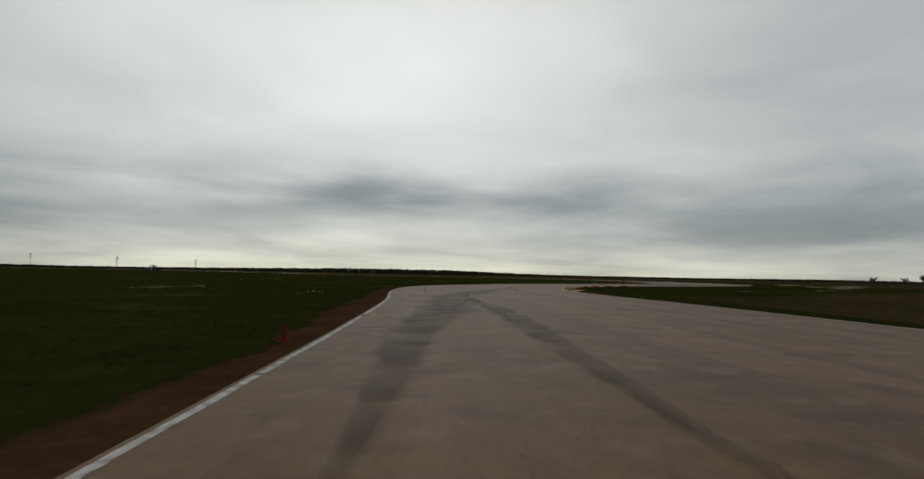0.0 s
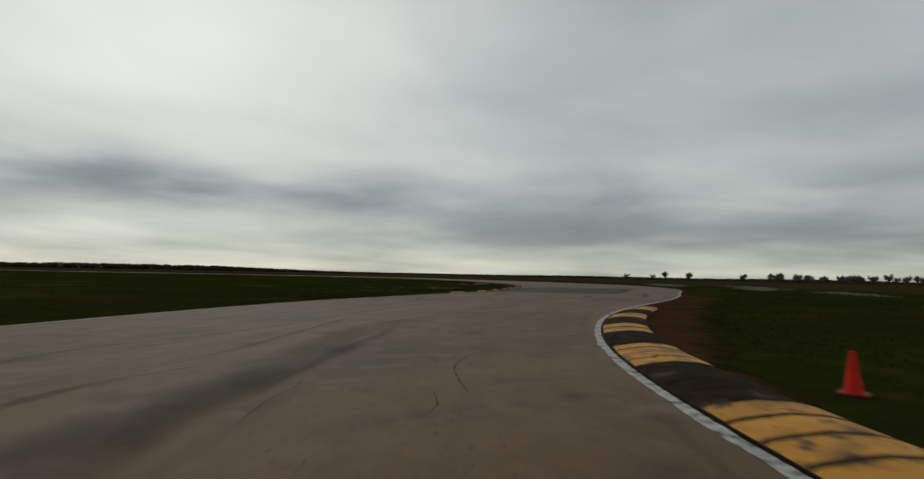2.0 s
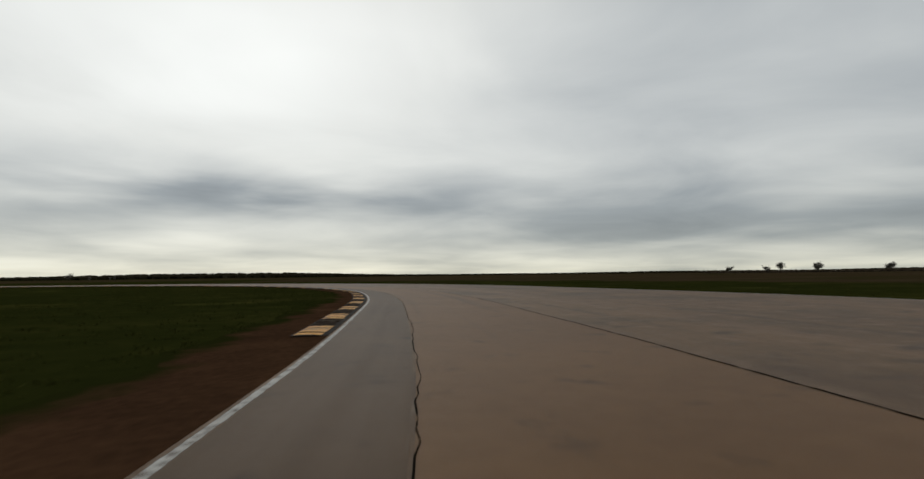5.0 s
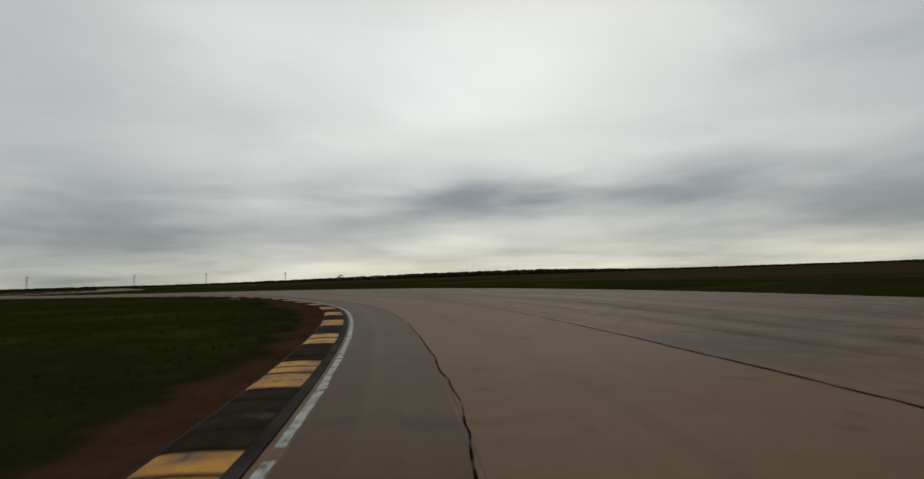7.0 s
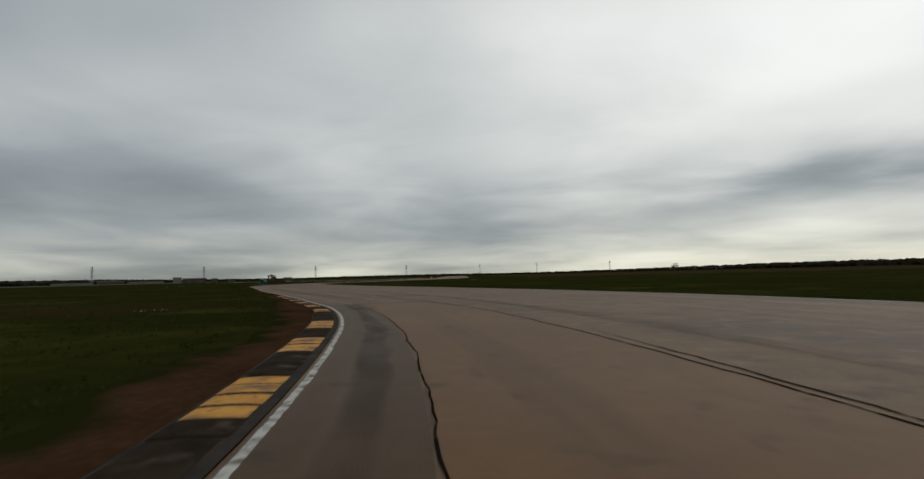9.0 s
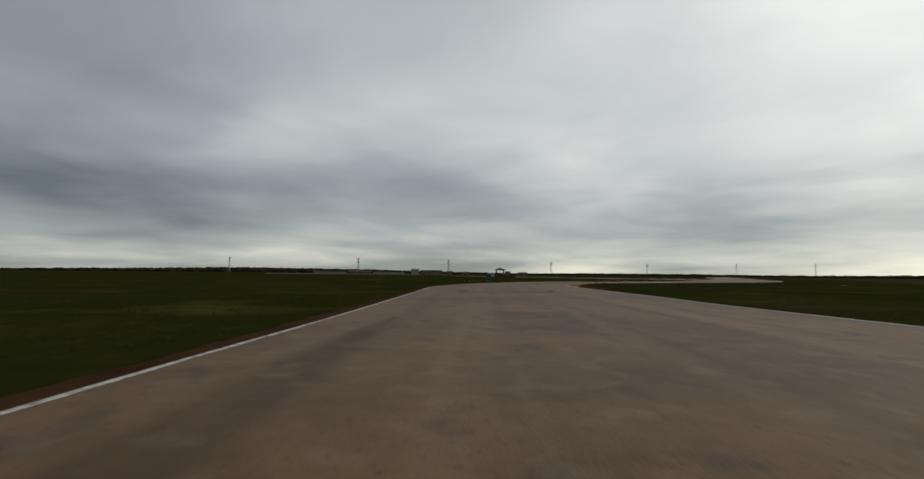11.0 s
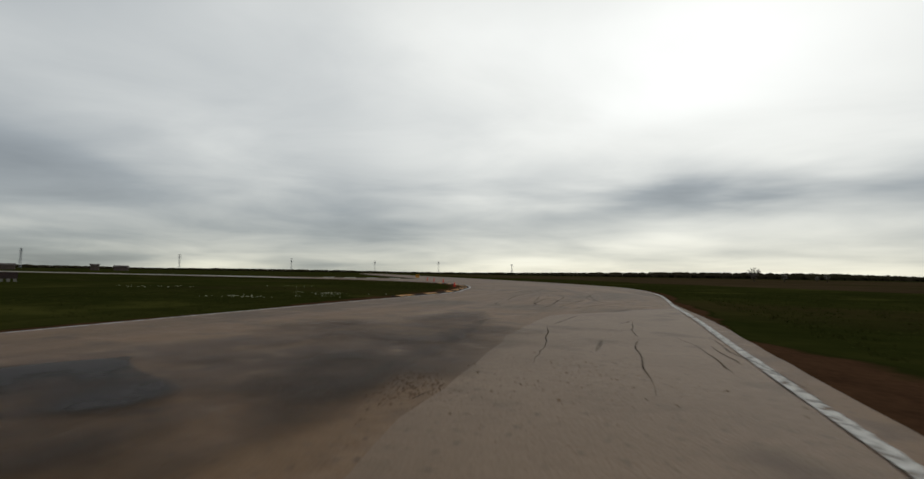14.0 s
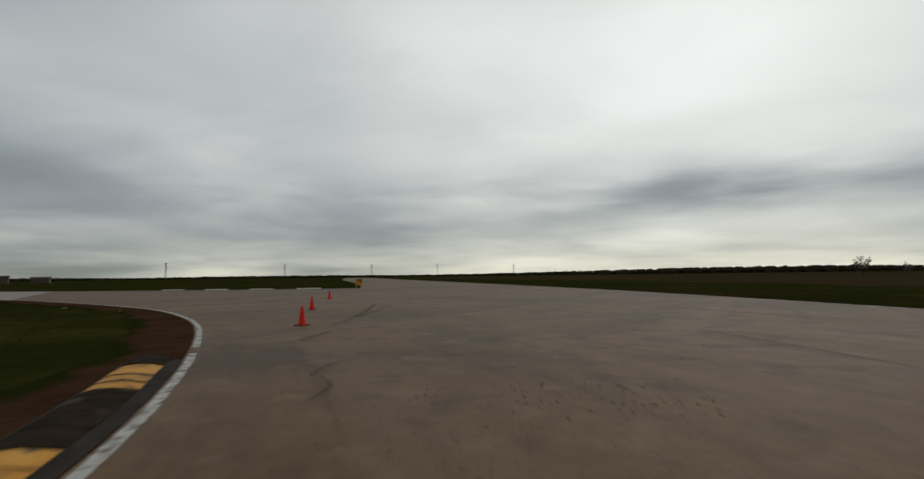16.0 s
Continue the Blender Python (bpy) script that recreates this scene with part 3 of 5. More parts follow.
# ---- soil verges beside the asphalt ----
def verge(line, s0, s1, side, wide, seed, label="bare red clay soil along the asphalt edge"):
    a, b, along = [], [], []
    for s in np.arange(s0, s1, 0.8):
        w = wide * (0.75 + 0.7 * noise.noise(Vector((s * 0.06, seed, 0))) + 0.25 * noise.noise(Vector((s * 0.5, seed, 5))))
        w = max(0.25, w * min(1, (s - s0) / 8 + 0.15, (s1 - s) / 8 + 0.15))
        a.append(line.at(s, side * 0.0))
        b.append(line.at(s, side * w))
        along.append(s)
    tagged(strip("verge", a, b, -0.012, DIRT, along=along, n=3, zb=-0.030), label, "soil", kind="structure")


verge(LEFT, 90, 205, 1, 1.8, 1.0)
verge(LEFT, 205, 242, 1, 0.7, 2.0)
verge(LEFT, 238, 436, 1, 2.7, 3.0)
verge(LEFT, 436, 556, 1, 0.8, 4.0)
verge(LEFT, 552, 606, 1, 2.7, 5.0)
verge(LEFT, 600, 640, 1, 1.4, 5.5)
verge(RIGHT, 100, 184, -1, 0.6, 6.0)
verge(RIGHT, 182, 250, -1, 3.5, 7.0)
verge(RIGHT, 250, 516, -1, 0.7, 8.0)
verge(RIGHT, 512, 566, -1, 3.8, 9.0)
verge(RIGHT, 563, 582, -1, 1.3, 9.5)
verge(RIGHT, 580, 760, -1, 1.0, 10.0)
verge(BRANCH, 60, BRANCH.long - 1, 1, 1.2, 11.0)


# ---- painted edge lines, broken by wear ----
def edge_line(line, s0, s1, side, wide, gap, seed, worn=0.06):
    rng = random.Random(seed)
    s = s0
    while s < s1:
        e = min(s1, s + rng.uniform(5, 26))
        n = max(2, int((e - s) / 0.7))
        ss = [s + (e - s) * i / n for i in range(n + 1)]
        a = [line.at(x, side * -gap) for x in ss]
        b = [line.at(x, side * -(gap + wide * (1 + 0.35 * noise.noise(Vector((x, seed, 1)))))) for x in ss]
        tagged(strip("edge_line", a, b, 0.004, WHITE, zb=0.004, n=2), "worn white painted line on the asphalt edge", "road marking", "edge lines", "structure")
        s = e + rng.uniform(0.05, worn * 20)


edge_line(LEFT, 100, 243, 1, 0.105, 0.05, 1)
edge_line(LEFT, 271, 282, 1, 0.10, 0.04, 7, 0.10)
edge_line(LEFT, 282, 296, 1, 0.105, 0.04, 8, 0.02)
edge_line(LEFT, 296, 436, 1, 0.105, 0.04, 2, 0.02)
edge_line(LEFT, 436, 552, 1, 0.12, 0.03, 3, 0.02)
edge_line(LEFT, 552, 640, 1, 0.135, 0.02, 12, 0.05)
edge_line(RIGHT, 100, 188, -1, 0.11, 0.05, 4, 0.03)
edge_line(RIGHT, 188, 250, -1, 0.16, -0.14, 10, 0.02)
edge_line(RIGHT, 250, 516, -1, 0.16, 0.06, 5, 0.02)
edge_line(RIGHT, 516, 556, -1, 0.19, -0.15, 6, 0.01)
edge_line(RIGHT, 556, 592, -1, 0.20, -0.02, 9, 0.03)
edge_line(RIGHT, 592, 700, -1, 0.125, 0.0, 11)

# ---- resurfaced strip, dark patch and seams ----
band = np.arange(278.2, 416.2, 1.0)
inner_d = np.interp(band, [278, 285, 300, 340, 345, 355, 375, 385, 400, 412, 416], [2.1, 1.75, 1.65, 1.52, 1.38, 1.46, 1.44, 1.29, 1.42, 1.28, 1.28])
outer_d = np.interp(band, [280, 300, 340, 352, 365, 376, 388, 400, 410, 416], [5.75, 5.5, 5.15, 4.95, 4.98, 5.08, 4.85, 4.78, 4.66, 4.45])
inner_rows = [LEFT.at(s, -d) for s, d in zip(band, inner_d)]
outer_rows = [LEFT.at(s, -d) for s, d in zip(band, outer_d)]
tagged(strip("resurfaced_strip", inner_rows, outer_rows, 0.004, PALE_ASPHALT, n=2, along=band), "brown resurfaced strip of asphalt framed by tar seams", "road patch", kind="structure")
lane_in = [LEFT.at(s, -0.15) for s in band]
tagged(strip("inner_lane", lane_in, [LEFT.at(s, -d + 0.04) for s, d in zip(band, inner_d)], 0.004, GREY_LANE, along=band), "smooth grey asphalt lane beside the kerb", "road patch", kind="structure")
patch_in = Line([LEFT.at(s, -0.05) for s in np.linspace(LEFT.near((31.8, 89.4)), LEFT.near((41.6, 100.6)), 7)])
patch_out = Line([(39.4, 85.0), (43.6, 88.6), (48.6, 93.2), (53.2, 97.6), (57.5, 102.0)])
patch_a = [patch_in.at(patch_in.long * k / 40) for k in range(41)]
patch_b = [patch_out.at(patch_out.long * k / 40, 0.45 * noise.noise(Vector((k * 0.35, 5, 0))) + 0.25 * noise.noise(Vector((k * 1.3, 9, 0)))) for k in range(41)]
dark = strip("dark_patch", patch_a, patch_b, 0.004, DARK_ASPHALT, n=24, zb=0.004)
for v in dark.data.vertices[-25:]:
    v.co.y += 0.5 * noise.noise(Vector((v.co.x * 0.45, 3, 0))) + 0.3 * noise.noise(Vector((v.co.x * 1.7, 6, 0)))
for v in dark.data.vertices[:25]:
    v.co.y += 0.12 * noise.noise(Vector((v.co.x * 1.3, 8, 0)))
tagged(dark, "dark freshly sealed rectangle of asphalt", "road patch", kind="structure")


pale_in = Line([(-71.4, 295.0), (-72.9, 299.6), (-73.6, 301.7), (-74.2, 303.8), (-75.5, 308.2), (-76.6, 314.0), (-77.2, 318.5)])
pale_a, pale_b = [], []
for k in range(41):
    f = k / 40
    q = pale_in.at(pale_in.long * f, 0.10 * noise.noise(Vector((k * 0.5, 3, 1))))
    e = RIGHT.at(RIGHT.near(q), 0.14)
    pale_a.append(e + (q - e) * min(1, 8 * f + 0.02, 4 * (1 - f) + 0.02))
    pale_b.append(e)
tagged(strip("pale_lane", pale_a, pale_b, 0.004, GREY_PATCH, n=3), "pale grey cracked asphalt lane beside the white line", "road patch", kind="structure")
ss = np.arange(RIGHT.near((-68.0, 295.0)), RIGHT.near((-74.9, 324.0)), 0.8)
wide_out = np.interp((ss - ss[0]) / (ss[-1] - ss[0]), [0, 0.25, 0.6, 1], [0.02, 0.36, 0.34, 0.02])
tagged(strip("road_shoulder", [RIGHT.at(s, 0.0) for s in ss], [RIGHT.at(s, -w - 0.06 * noise.noise(Vector((s, 1, 7)))) for s, w in zip(ss, wide_out)], -0.005, ASPHALT, n=2, skirt=0.03, along=ss), "crumbling asphalt shoulder outside the white line", "road", kind="structure")

seam_layer = [0.006]


def seam(points, wide=0.07, z=0.009, label="black tar seam sealed across the asphalt", mat=TAR, ragged=0.05, taper=False):
    seam_layer[0] += 0.0005
    ribbon("tar_seam", points, wide, seam_layer[0], mat, label, taper, "tar seams", "road seam", 0.3, ragged)


seam(inner_rows[:97:6], 0.020, ragged=0.12)
seam(inner_rows[96::6] + [inner_rows[-1]], 0.030, ragged=0.10)
seam(outer_rows[::6] + [outer_rows[-1]], 0.055, ragged=0.08)
seam([LEFT.at(s, -d - 0.22 - 0.15 * math.sin(s * 0.3)) for s, d in zip(band[100:126:4], outer_d[100:126:4])], 0.045, ragged=0.15, taper=True)
seam([LEFT.at(s, -d - 0.5 - 0.2 * math.sin(s * 0.21)) for s, d in zip(band[106:121:3], outer_d[106:121:3])], 0.03, ragged=0.15, taper=True)
seam([inner_rows[0], (inner_rows[0] + outer_rows[0]) / 2 + (0.1, 0.05), outer_rows[0]], 0.15)
seam([inner_rows[-1], (inner_rows[-1] + outer_rows[-1]) / 2 + (-0.1, 0), outer_rows[-1]], 0.13)
seam([(21.1, 233.6), (19.8, 234.3), (16.2, 236.3), (9, 240.6), (2.4, 244.1)], 0.034, ragged=0.1, taper=True)
seam([(13.2, 235.9), (8, 237.6), (2.0, 239.9)], 0.028, ragged=0.1, taper=True)
seam([(24.3, 81.6), (25.6, 79.6), (27.6, 78.6)], 0.022, taper=True)
seam([(14.9, 60.2), (15.4, 61.6), (16.4, 62.8)], 0.012, taper=True)
seam([(28.6, 74.2), (30.2, 75.0), (31.6, 75.2)], 0.022, taper=True)


layer = [0.014]


def mark(points, wide, label="dark curved tyre mark on the asphalt"):
    layer[0] += 0.0005
    ribbon("tyre_mark", points, wide, layer[0], RUBBER, label, True, "tyre marks", "tyre mark", 0.7, 0.05)




def skid(points, wide):
    layer[0] += 0.0003
    ribbon("tyre_mark", points, wide * 0.75, layer[0], SKID, "thin black skid mark on the asphalt", True, "tyre marks", "tyre mark", 0.35, 0.06)


mark([(-71.1, 287.3), (-51.4, 272.0), (-48.5, 270.4), (-47.0, 269.9)], 0.45)
skid([(-49.5, 267.0), (-50.3, 267.6), (-51.1, 268.2), (-52.3, 269.3), (-54.2, 271.1)], 0.13)
skid([(-51.5, 268.0), (-52.9, 268.6)], 0.14)
skid([(-49.4, 267.8), (-49.9, 268.5)], 0.16)
skid([(6.8, 56.1), (6.0, 52.4), (5.6, 50.3)], 0.2)
mark([(7.8, 48.6), (7.1, 41.6), (6.5, 37.7)], 0.5)
mark([(34.4, 81.6), (32.4, 80.0), (31.0, 78.9)], 0.35)
mark([(31.4, 86.5), (29.4, 84.1), (28.2, 82.6)], 0.35)
mark([(33.6, 84.1), (31.5, 82.2), (30.1, 81.0)], 0.45)
mark([(17.9, 68.9), (15.5, 66.1), (13.6, 62.9), (12.5, 60.8), (12.0, 59.8)], 0.9)
skid([(12.6, 62.7), (11.5, 61.8), (10.9, 60.7), (10.6, 59.8)], 0.16)
skid([(16.7, 70.2), (14.4, 66.3), (13.3, 64.4), (12.3, 63.0)], 0.14)
skid([(15.1, 68.4), (12.5, 65.8), (11.1, 64.7), (10.0, 62.9)], 0.12)
seam([(13.7, 61.8), (13.4, 61.0), (13.1, 60.6), (12.8, 59.9)], 0.010, ragged=0.12, taper=True)
seam([(14.6, 60.4), (14.4, 59.8), (14.1, 59.6)], 0.010, ragged=0.12, taper=True)
skid([(-61.7, 281.0), (-60.8, 279.9), (-59.4, 278.7), (-58.6, 277.9)], 0.22)
skid([(-60.0, 279.9), (-60.1, 280.2), (-59.8, 280.1)], 0.25)
skid([(-76.6, 291.4), (-68.9, 286.0)], 0.2)
skid([(12.6, 239.4), (19.2, 235.7), (21.8, 234.8), (24.2, 233.5), (25.4, 233.0)], 0.4)
skid([(24.9, 233.1), (25.7, 232.6), (26.5, 232.1)], 0.2)
mark([(21.3, 231.5), (23.0, 230.3), (25.2, 228.9)], 1.2)
mark([(54.1, 109.3), (50.6, 105.0), (49.1, 102.9), (47.7, 101.4)], 0.5)
skid([(57.1, 110.3), (64.0, 114.2)], 0.12)
skid([(57.5, 109.9), (64.0, 114.2)], 0.12)
skid([(55.1, 106.6), (65.2, 111.6)], 0.12)
skid([(63.8, 111.6), (58.8, 108.2)], 0.12)
mark([(24.5, 79.2), (27.5, 82.2), (30.5, 85.5)], 0.3)
skid([(36.5, 79.5), (39.5, 82.4), (43.0, 85.8)], 0.7)
skid([(-76.8, 315.5), (-76.7, 317.3), (-76.5, 319.5), (-76.1, 322.5)], 0.16)
skid([(-77.6, 316.0), (-78.7, 317.3), (-79.2, 318.3), (-79.5, 319.7)], 0.17)
skid([(-79.3, 315.4), (-80.1, 316.6), (-80.5, 317.6)], 0.14)
skid([(-80.8, 319.1), (-82.6, 324.3), (-84.6, 332.5)], 0.17)
skid([(-83.2, 330.7), (-80.4, 325.4), (-79.1, 321.0), (-78.3, 318.0)], 0.15)
skid([(-78.4, 322.6), (-77.6, 317.3), (-77.3, 316.0)], 0.14)
skid([(-77.1, 333.9), (-76.1, 328.9), (-76.2, 325.4), (-76.7, 321.6)], 0.14)
skid([(-81.0, 334.4), (-79.0, 325.0), (-77.6, 321.7), (-76.5, 319.9)], 0.13)
skid([(-81.5, 324.8), (-79.4, 318.9)], 0.13)
skid([(-85.8, 332.5), (-84.9, 329.5), (-84.6, 327.7), (-84.4, 326.4)], 0.18)
skid([(-87.0, 340.2), (-85.0, 332.8), (-84.1, 328.7)], 0.20)
skid([(-84.2, 335.9), (-83.7, 332.1)], 0.24)
skid([(-85.5, 326.2), (-86.2, 329.0), (-87.3, 333.4)], 0.26)
skid([(-85.7, 335.5), (-85.4, 331.6), (-84.8, 330.1)], 0.14)
skid([(-85.5, 339.0), (-85.3, 332.7), (-84.3, 329.1)], 0.14)
skid([(-82.4, 332.5), (-82.9, 330.1), (-82.6, 327.5)], 0.14)
skid([(-83.4, 336.1), (-83.4, 333.3)], 0.20)
skid([(-88.3, 356.8), (-88.5, 352.0)], 0.30)
skid([(-102.4, 352.7), (-102.7, 353.3), (-102.8, 353.8)], 0.13)
skid([(-102.3, 352.8), (-101.8, 352.4), (-101.5, 351.8)], 0.12)
skid([(-107.9, 358.7), (-107.9, 359.8), (-112.4, 366.5)], 0.30)
skid([(-106.6, 357.5), (-108.3, 360.8), (-110.5, 364.8)], 0.20)
skid([(-99.2, 353.8), (-99.0, 353.5)], 0.12)
skid([(-99.1, 360.0), (-97.1, 357.3), (-96.3, 356.1)], 0.20)
skid([(-101.5, 367.7), (-97.9, 364.7), (-95.1, 362.7)], 0.30)
skid([(-105.2, 355.2), (-105.7, 356.6)], 0.30)
skid([(-78.2, 315.7), (-79.5, 319.8), (-80.0, 322.4), (-78.4, 318.5), (-77.6, 314.9)], 0.13)
skid([(-75.2, 314.3), (-75.0, 317.4), (-74.4, 320.2)], 0.13)
skid([(-73.2, 305.8), (-73.5, 307.3)], 0.13)
skid([(-75.2, 309.6), (-75.6, 312.5)], 0.14)
skid([(-80.5, 330.5), (-77.6, 321.9), (-75.7, 319.0)], 0.14)
skid([(20.8, 70.9), (21.9, 71.8), (24.6, 73.9)], 0.22)
skid([(20.8, 76.8), (23.1, 81.0)], 0.22)
skid([(27.3, 73.1), (31.1, 74.2)], 0.12)
skid([(36.8, 83.6), (34.6, 81.9), (33.1, 80.5), (31.9, 79.5)], 0.30)
skid([(26.8, 83.8), (27.6, 85.3)], 0.20)
skid([(28.9, 85.5), (30.6, 88.1)], 0.20)
skid([(-55.2, 274.4), (-52.5, 272.8), (-50.8, 272.0)], 0.16)
skid([(6.7, 47.0), (6.7, 45.2)], 0.30)
skid([(4.2, 40.1), (5.1, 46.2), (6.8, 54.5)], 0.16)
skid([(6.4, 38.6), (6.6, 38.2)], 0.25)
skid([(0.1, 33.0), (0.1, 45.2)], 0.20)
skid([(1.0, 19.9), (1.4, 21.2)], 0.12)
skid([(1.5, 21.8), (1.6, 22.8)], 0.12)
seam([(-71.9, 303.3), (-72.5, 305.6), (-73.2, 308.6), (-74.0, 312.1)], 0.017, ragged=0.14, taper=True)
seam([(-70.5, 303.7), (-70.8, 305.2), (-71.4, 307.1), (-71.9, 309.1)], 0.013, ragged=0.14, taper=True)
seam([(-73.6, 304.3), (-74.3, 306.7), (-75.2, 309.2)], 0.014, ragged=0.14, taper=True)
seam([(-72.6, 309.1), (-72.0, 307.5), (-71.3, 304.9)], 0.011, ragged=0.14, taper=True)
seam([(-71.8, 307.6), (-71.3, 305.9)], 0.017, ragged=0.14, taper=True)
seam([(-73.8, 302.3), (-73.8, 301.9)], 0.017, ragged=0.14, taper=True)
seam([(-74.0, 312.1), (-74.1, 311.0)], 0.030, ragged=0.14, taper=True)
seam([(6.1, 34.2), (6.0, 33.7)], 0.030, ragged=0.14, taper=True)
mark([(-35.6, 260.1), (-36.8, 260.5), (-40.3, 262.0), (-46.6, 264.7)], 0.24)
mark([(-49.5, 267.1), (-51.2, 268.2), (-52.9, 270.4), (-56.2, 274.4)], 0.16)
mark([(-49.1, 271.4), (-46.9, 270.2)], 0.40)
mark([(-41.4, 260.7), (-45.5, 263.6)], 0.20)
mark([(-40.6, 261.1), (-42.4, 262.3)], 0.15)
mark([(-37.4, 258.0), (-38.9, 258.9), (-41.2, 260.7)], 0.18)
mark([(-39.8, 267.8), (-37.2, 266.4), (-35.0, 264.9), (-34.0, 264.1)], 0.50)
mark([(28.4, 81.6), (29.2, 82.7), (31.1, 85.2)], 0.30)


def scuff(edge_a, edge_b, mat=SCUFF, label="broad dark band of rubber worn into the asphalt"):
    """A wide worn band between two edges, thinning out at its ends."""
    layer[0] += 0.0003
    la, lb = Line(edge_a), Line(edge_b)
    a, b = [], []
    n_s = max(24, int(la.long / 0.45))
    for k in range(n_s + 1):
        f = k / n_s
        p, q = la.at(la.long * f), lb.at(lb.long * f)
        w = min(1.0, 0.05 + 3 * min(f, 1 - f))
        s_ = la.long * f
        mid_ = (p + q) / 2 + 0.12 * noise.noise(Vector((s_ * 0.6, edge_a[0][0], 2)))
        rough_a, rough_b = (1 + 0.30 * noise.noise(Vector((s_ * 0.35, edge_a[0][1], side_))) + 0.35 * noise.noise(Vector((s_ * 1.4, edge_a[0][1], side_ + 3))) for side_ in (1, 8))
        a.append(mid_ + (p - mid_) * w * rough_a)
        b.append(mid_ + (q - mid_) * w * rough_b)
    tagged(strip("tyre_mark", a, b, layer[0], mat, zb=layer[0], n=4), label, "tyre mark", "tyre marks", "structure")


scuff([(-1.1, 3.0), (-1.1, 8.0), (-0.9, 12.0), (-0.2, 17.0), (0.0, 20.0), (0.0, 22.4), (0.4, 27.0), (1.2, 31.5), (1.9, 35.0), (2.9, 38.3), (4.4, 41.6), (6.9, 46.0)], [(0.5, 3.0), (0.7, 7.0), (0.9, 12.0), (1.5, 16.0), (2.3, 20.0), (2.5, 24.0), (2.6, 28.0), (3.2, 31.5), (4.4, 33.9), (6.0, 38.5), (6.7, 42.2), (7.4, 46.0)])
scuff([(1.75, 3.0), (1.9, 8.0), (2.1, 12.0), (2.2, 20.0), (2.2, 23.0), (2.2, 26.0), (2.3, 30.0), (2.4, 36.0)], [(2.7, 3.0), (2.8, 8.0), (3.0, 12.0), (2.95, 20.0), (2.65, 23.0), (2.6, 26.0), (2.6, 30.0), (2.6, 36.0)])
scuff([(1.0, 19.0), (1.3, 21.5), (1.9, 25.0), (2.2, 28.0)], [(1.25, 19.0), (1.6, 21.5), (2.2, 25.0), (2.4, 28.0)])
scuff([(5.6, 41.0), (6.4, 44.0), (7.2, 48.0), (7.7, 50.8), (8.6, 53.5), (11.5, 60.3), (16.1, 66.9)], [(6.3, 41.0), (7.1, 44.2), (7.7, 48.0), (8.2, 50.4), (9.1, 52.6), (11.9, 58.6), (16.4, 65.5)])
scuff([(-57.4, 276.2), (-59.1, 277.8), (-60.0, 278.6), (-62.0, 280.6), (-65.1, 283.0), (-68.1, 286.3), (-72.4, 292.6)], [(-57.0, 276.8), (-58.7, 278.3), (-59.8, 279.3), (-61.2, 280.8), (-63.8, 283.1), (-66.6, 286.2), (-71.8, 293.0)])
scuff([(-67.6, 286.4), (-69.0, 288.0), (-70.0, 289.2), (-72.1, 291.9), (-73.6, 294.9), (-75.2, 299.3), (-78.0, 311.0)], [(-67.0, 286.9), (-68.4, 288.5), (-69.2, 289.6), (-70.7, 291.7), (-72.0, 294.6), (-73.0, 298.0), (-76.0, 309.0)])
scuff([(-35.0, 258.0), (-36.0, 258.6), (-37.3, 259.1), (-38.3, 259.7), (-40.2, 260.8)], [(-34.8, 259.4), (-35.6, 259.8), (-36.7, 260.2), (-38.0, 260.7), (-40.1, 261.1)])
scuff([(-76.2, 296.5), (-77.4, 299.0), (-78.9, 303.2), (-79.7, 306.0), (-80.4, 311.7)], [(-71.9, 296.8), (-72.9, 299.6), (-74.2, 303.8), (-75.5, 308.2), (-76.6, 313.0)], label="darker worn lane along a long paving joint")
scuff([(-76.9, 298.4), (-77.9, 299.6), (-78.6, 300.7), (-78.6, 301.8)], [(-74.7, 298.6), (-75.6, 299.8), (-75.9, 300.8), (-77.3, 301.7)], STAIN, "large dark oily stain on the asphalt")
scuff([LEFT.at(s, -0.55) for s in np.arange(384, 418, 3.0)], [LEFT.at(s, -1.05) for s in np.arange(384, 418, 3.0)])
# wheel tracks worn along the driving line
for off_a, wide, s0, s1 in ((-6.4, 0.5, 330, 372), (-8.2, 0.9, 345, 402), (-9.9, 0.35, 352, 380), (-11.5, 0.6, 330, 365), (-2.2, 1.1, 420, 470), (-6.9, 0.8, 395, 436)):
    mark([LEFT.at(s, off_a + 0.5 * math.sin(s * 0.05 + off_a)) for s in np.arange(s0, s1, 10)], wide)


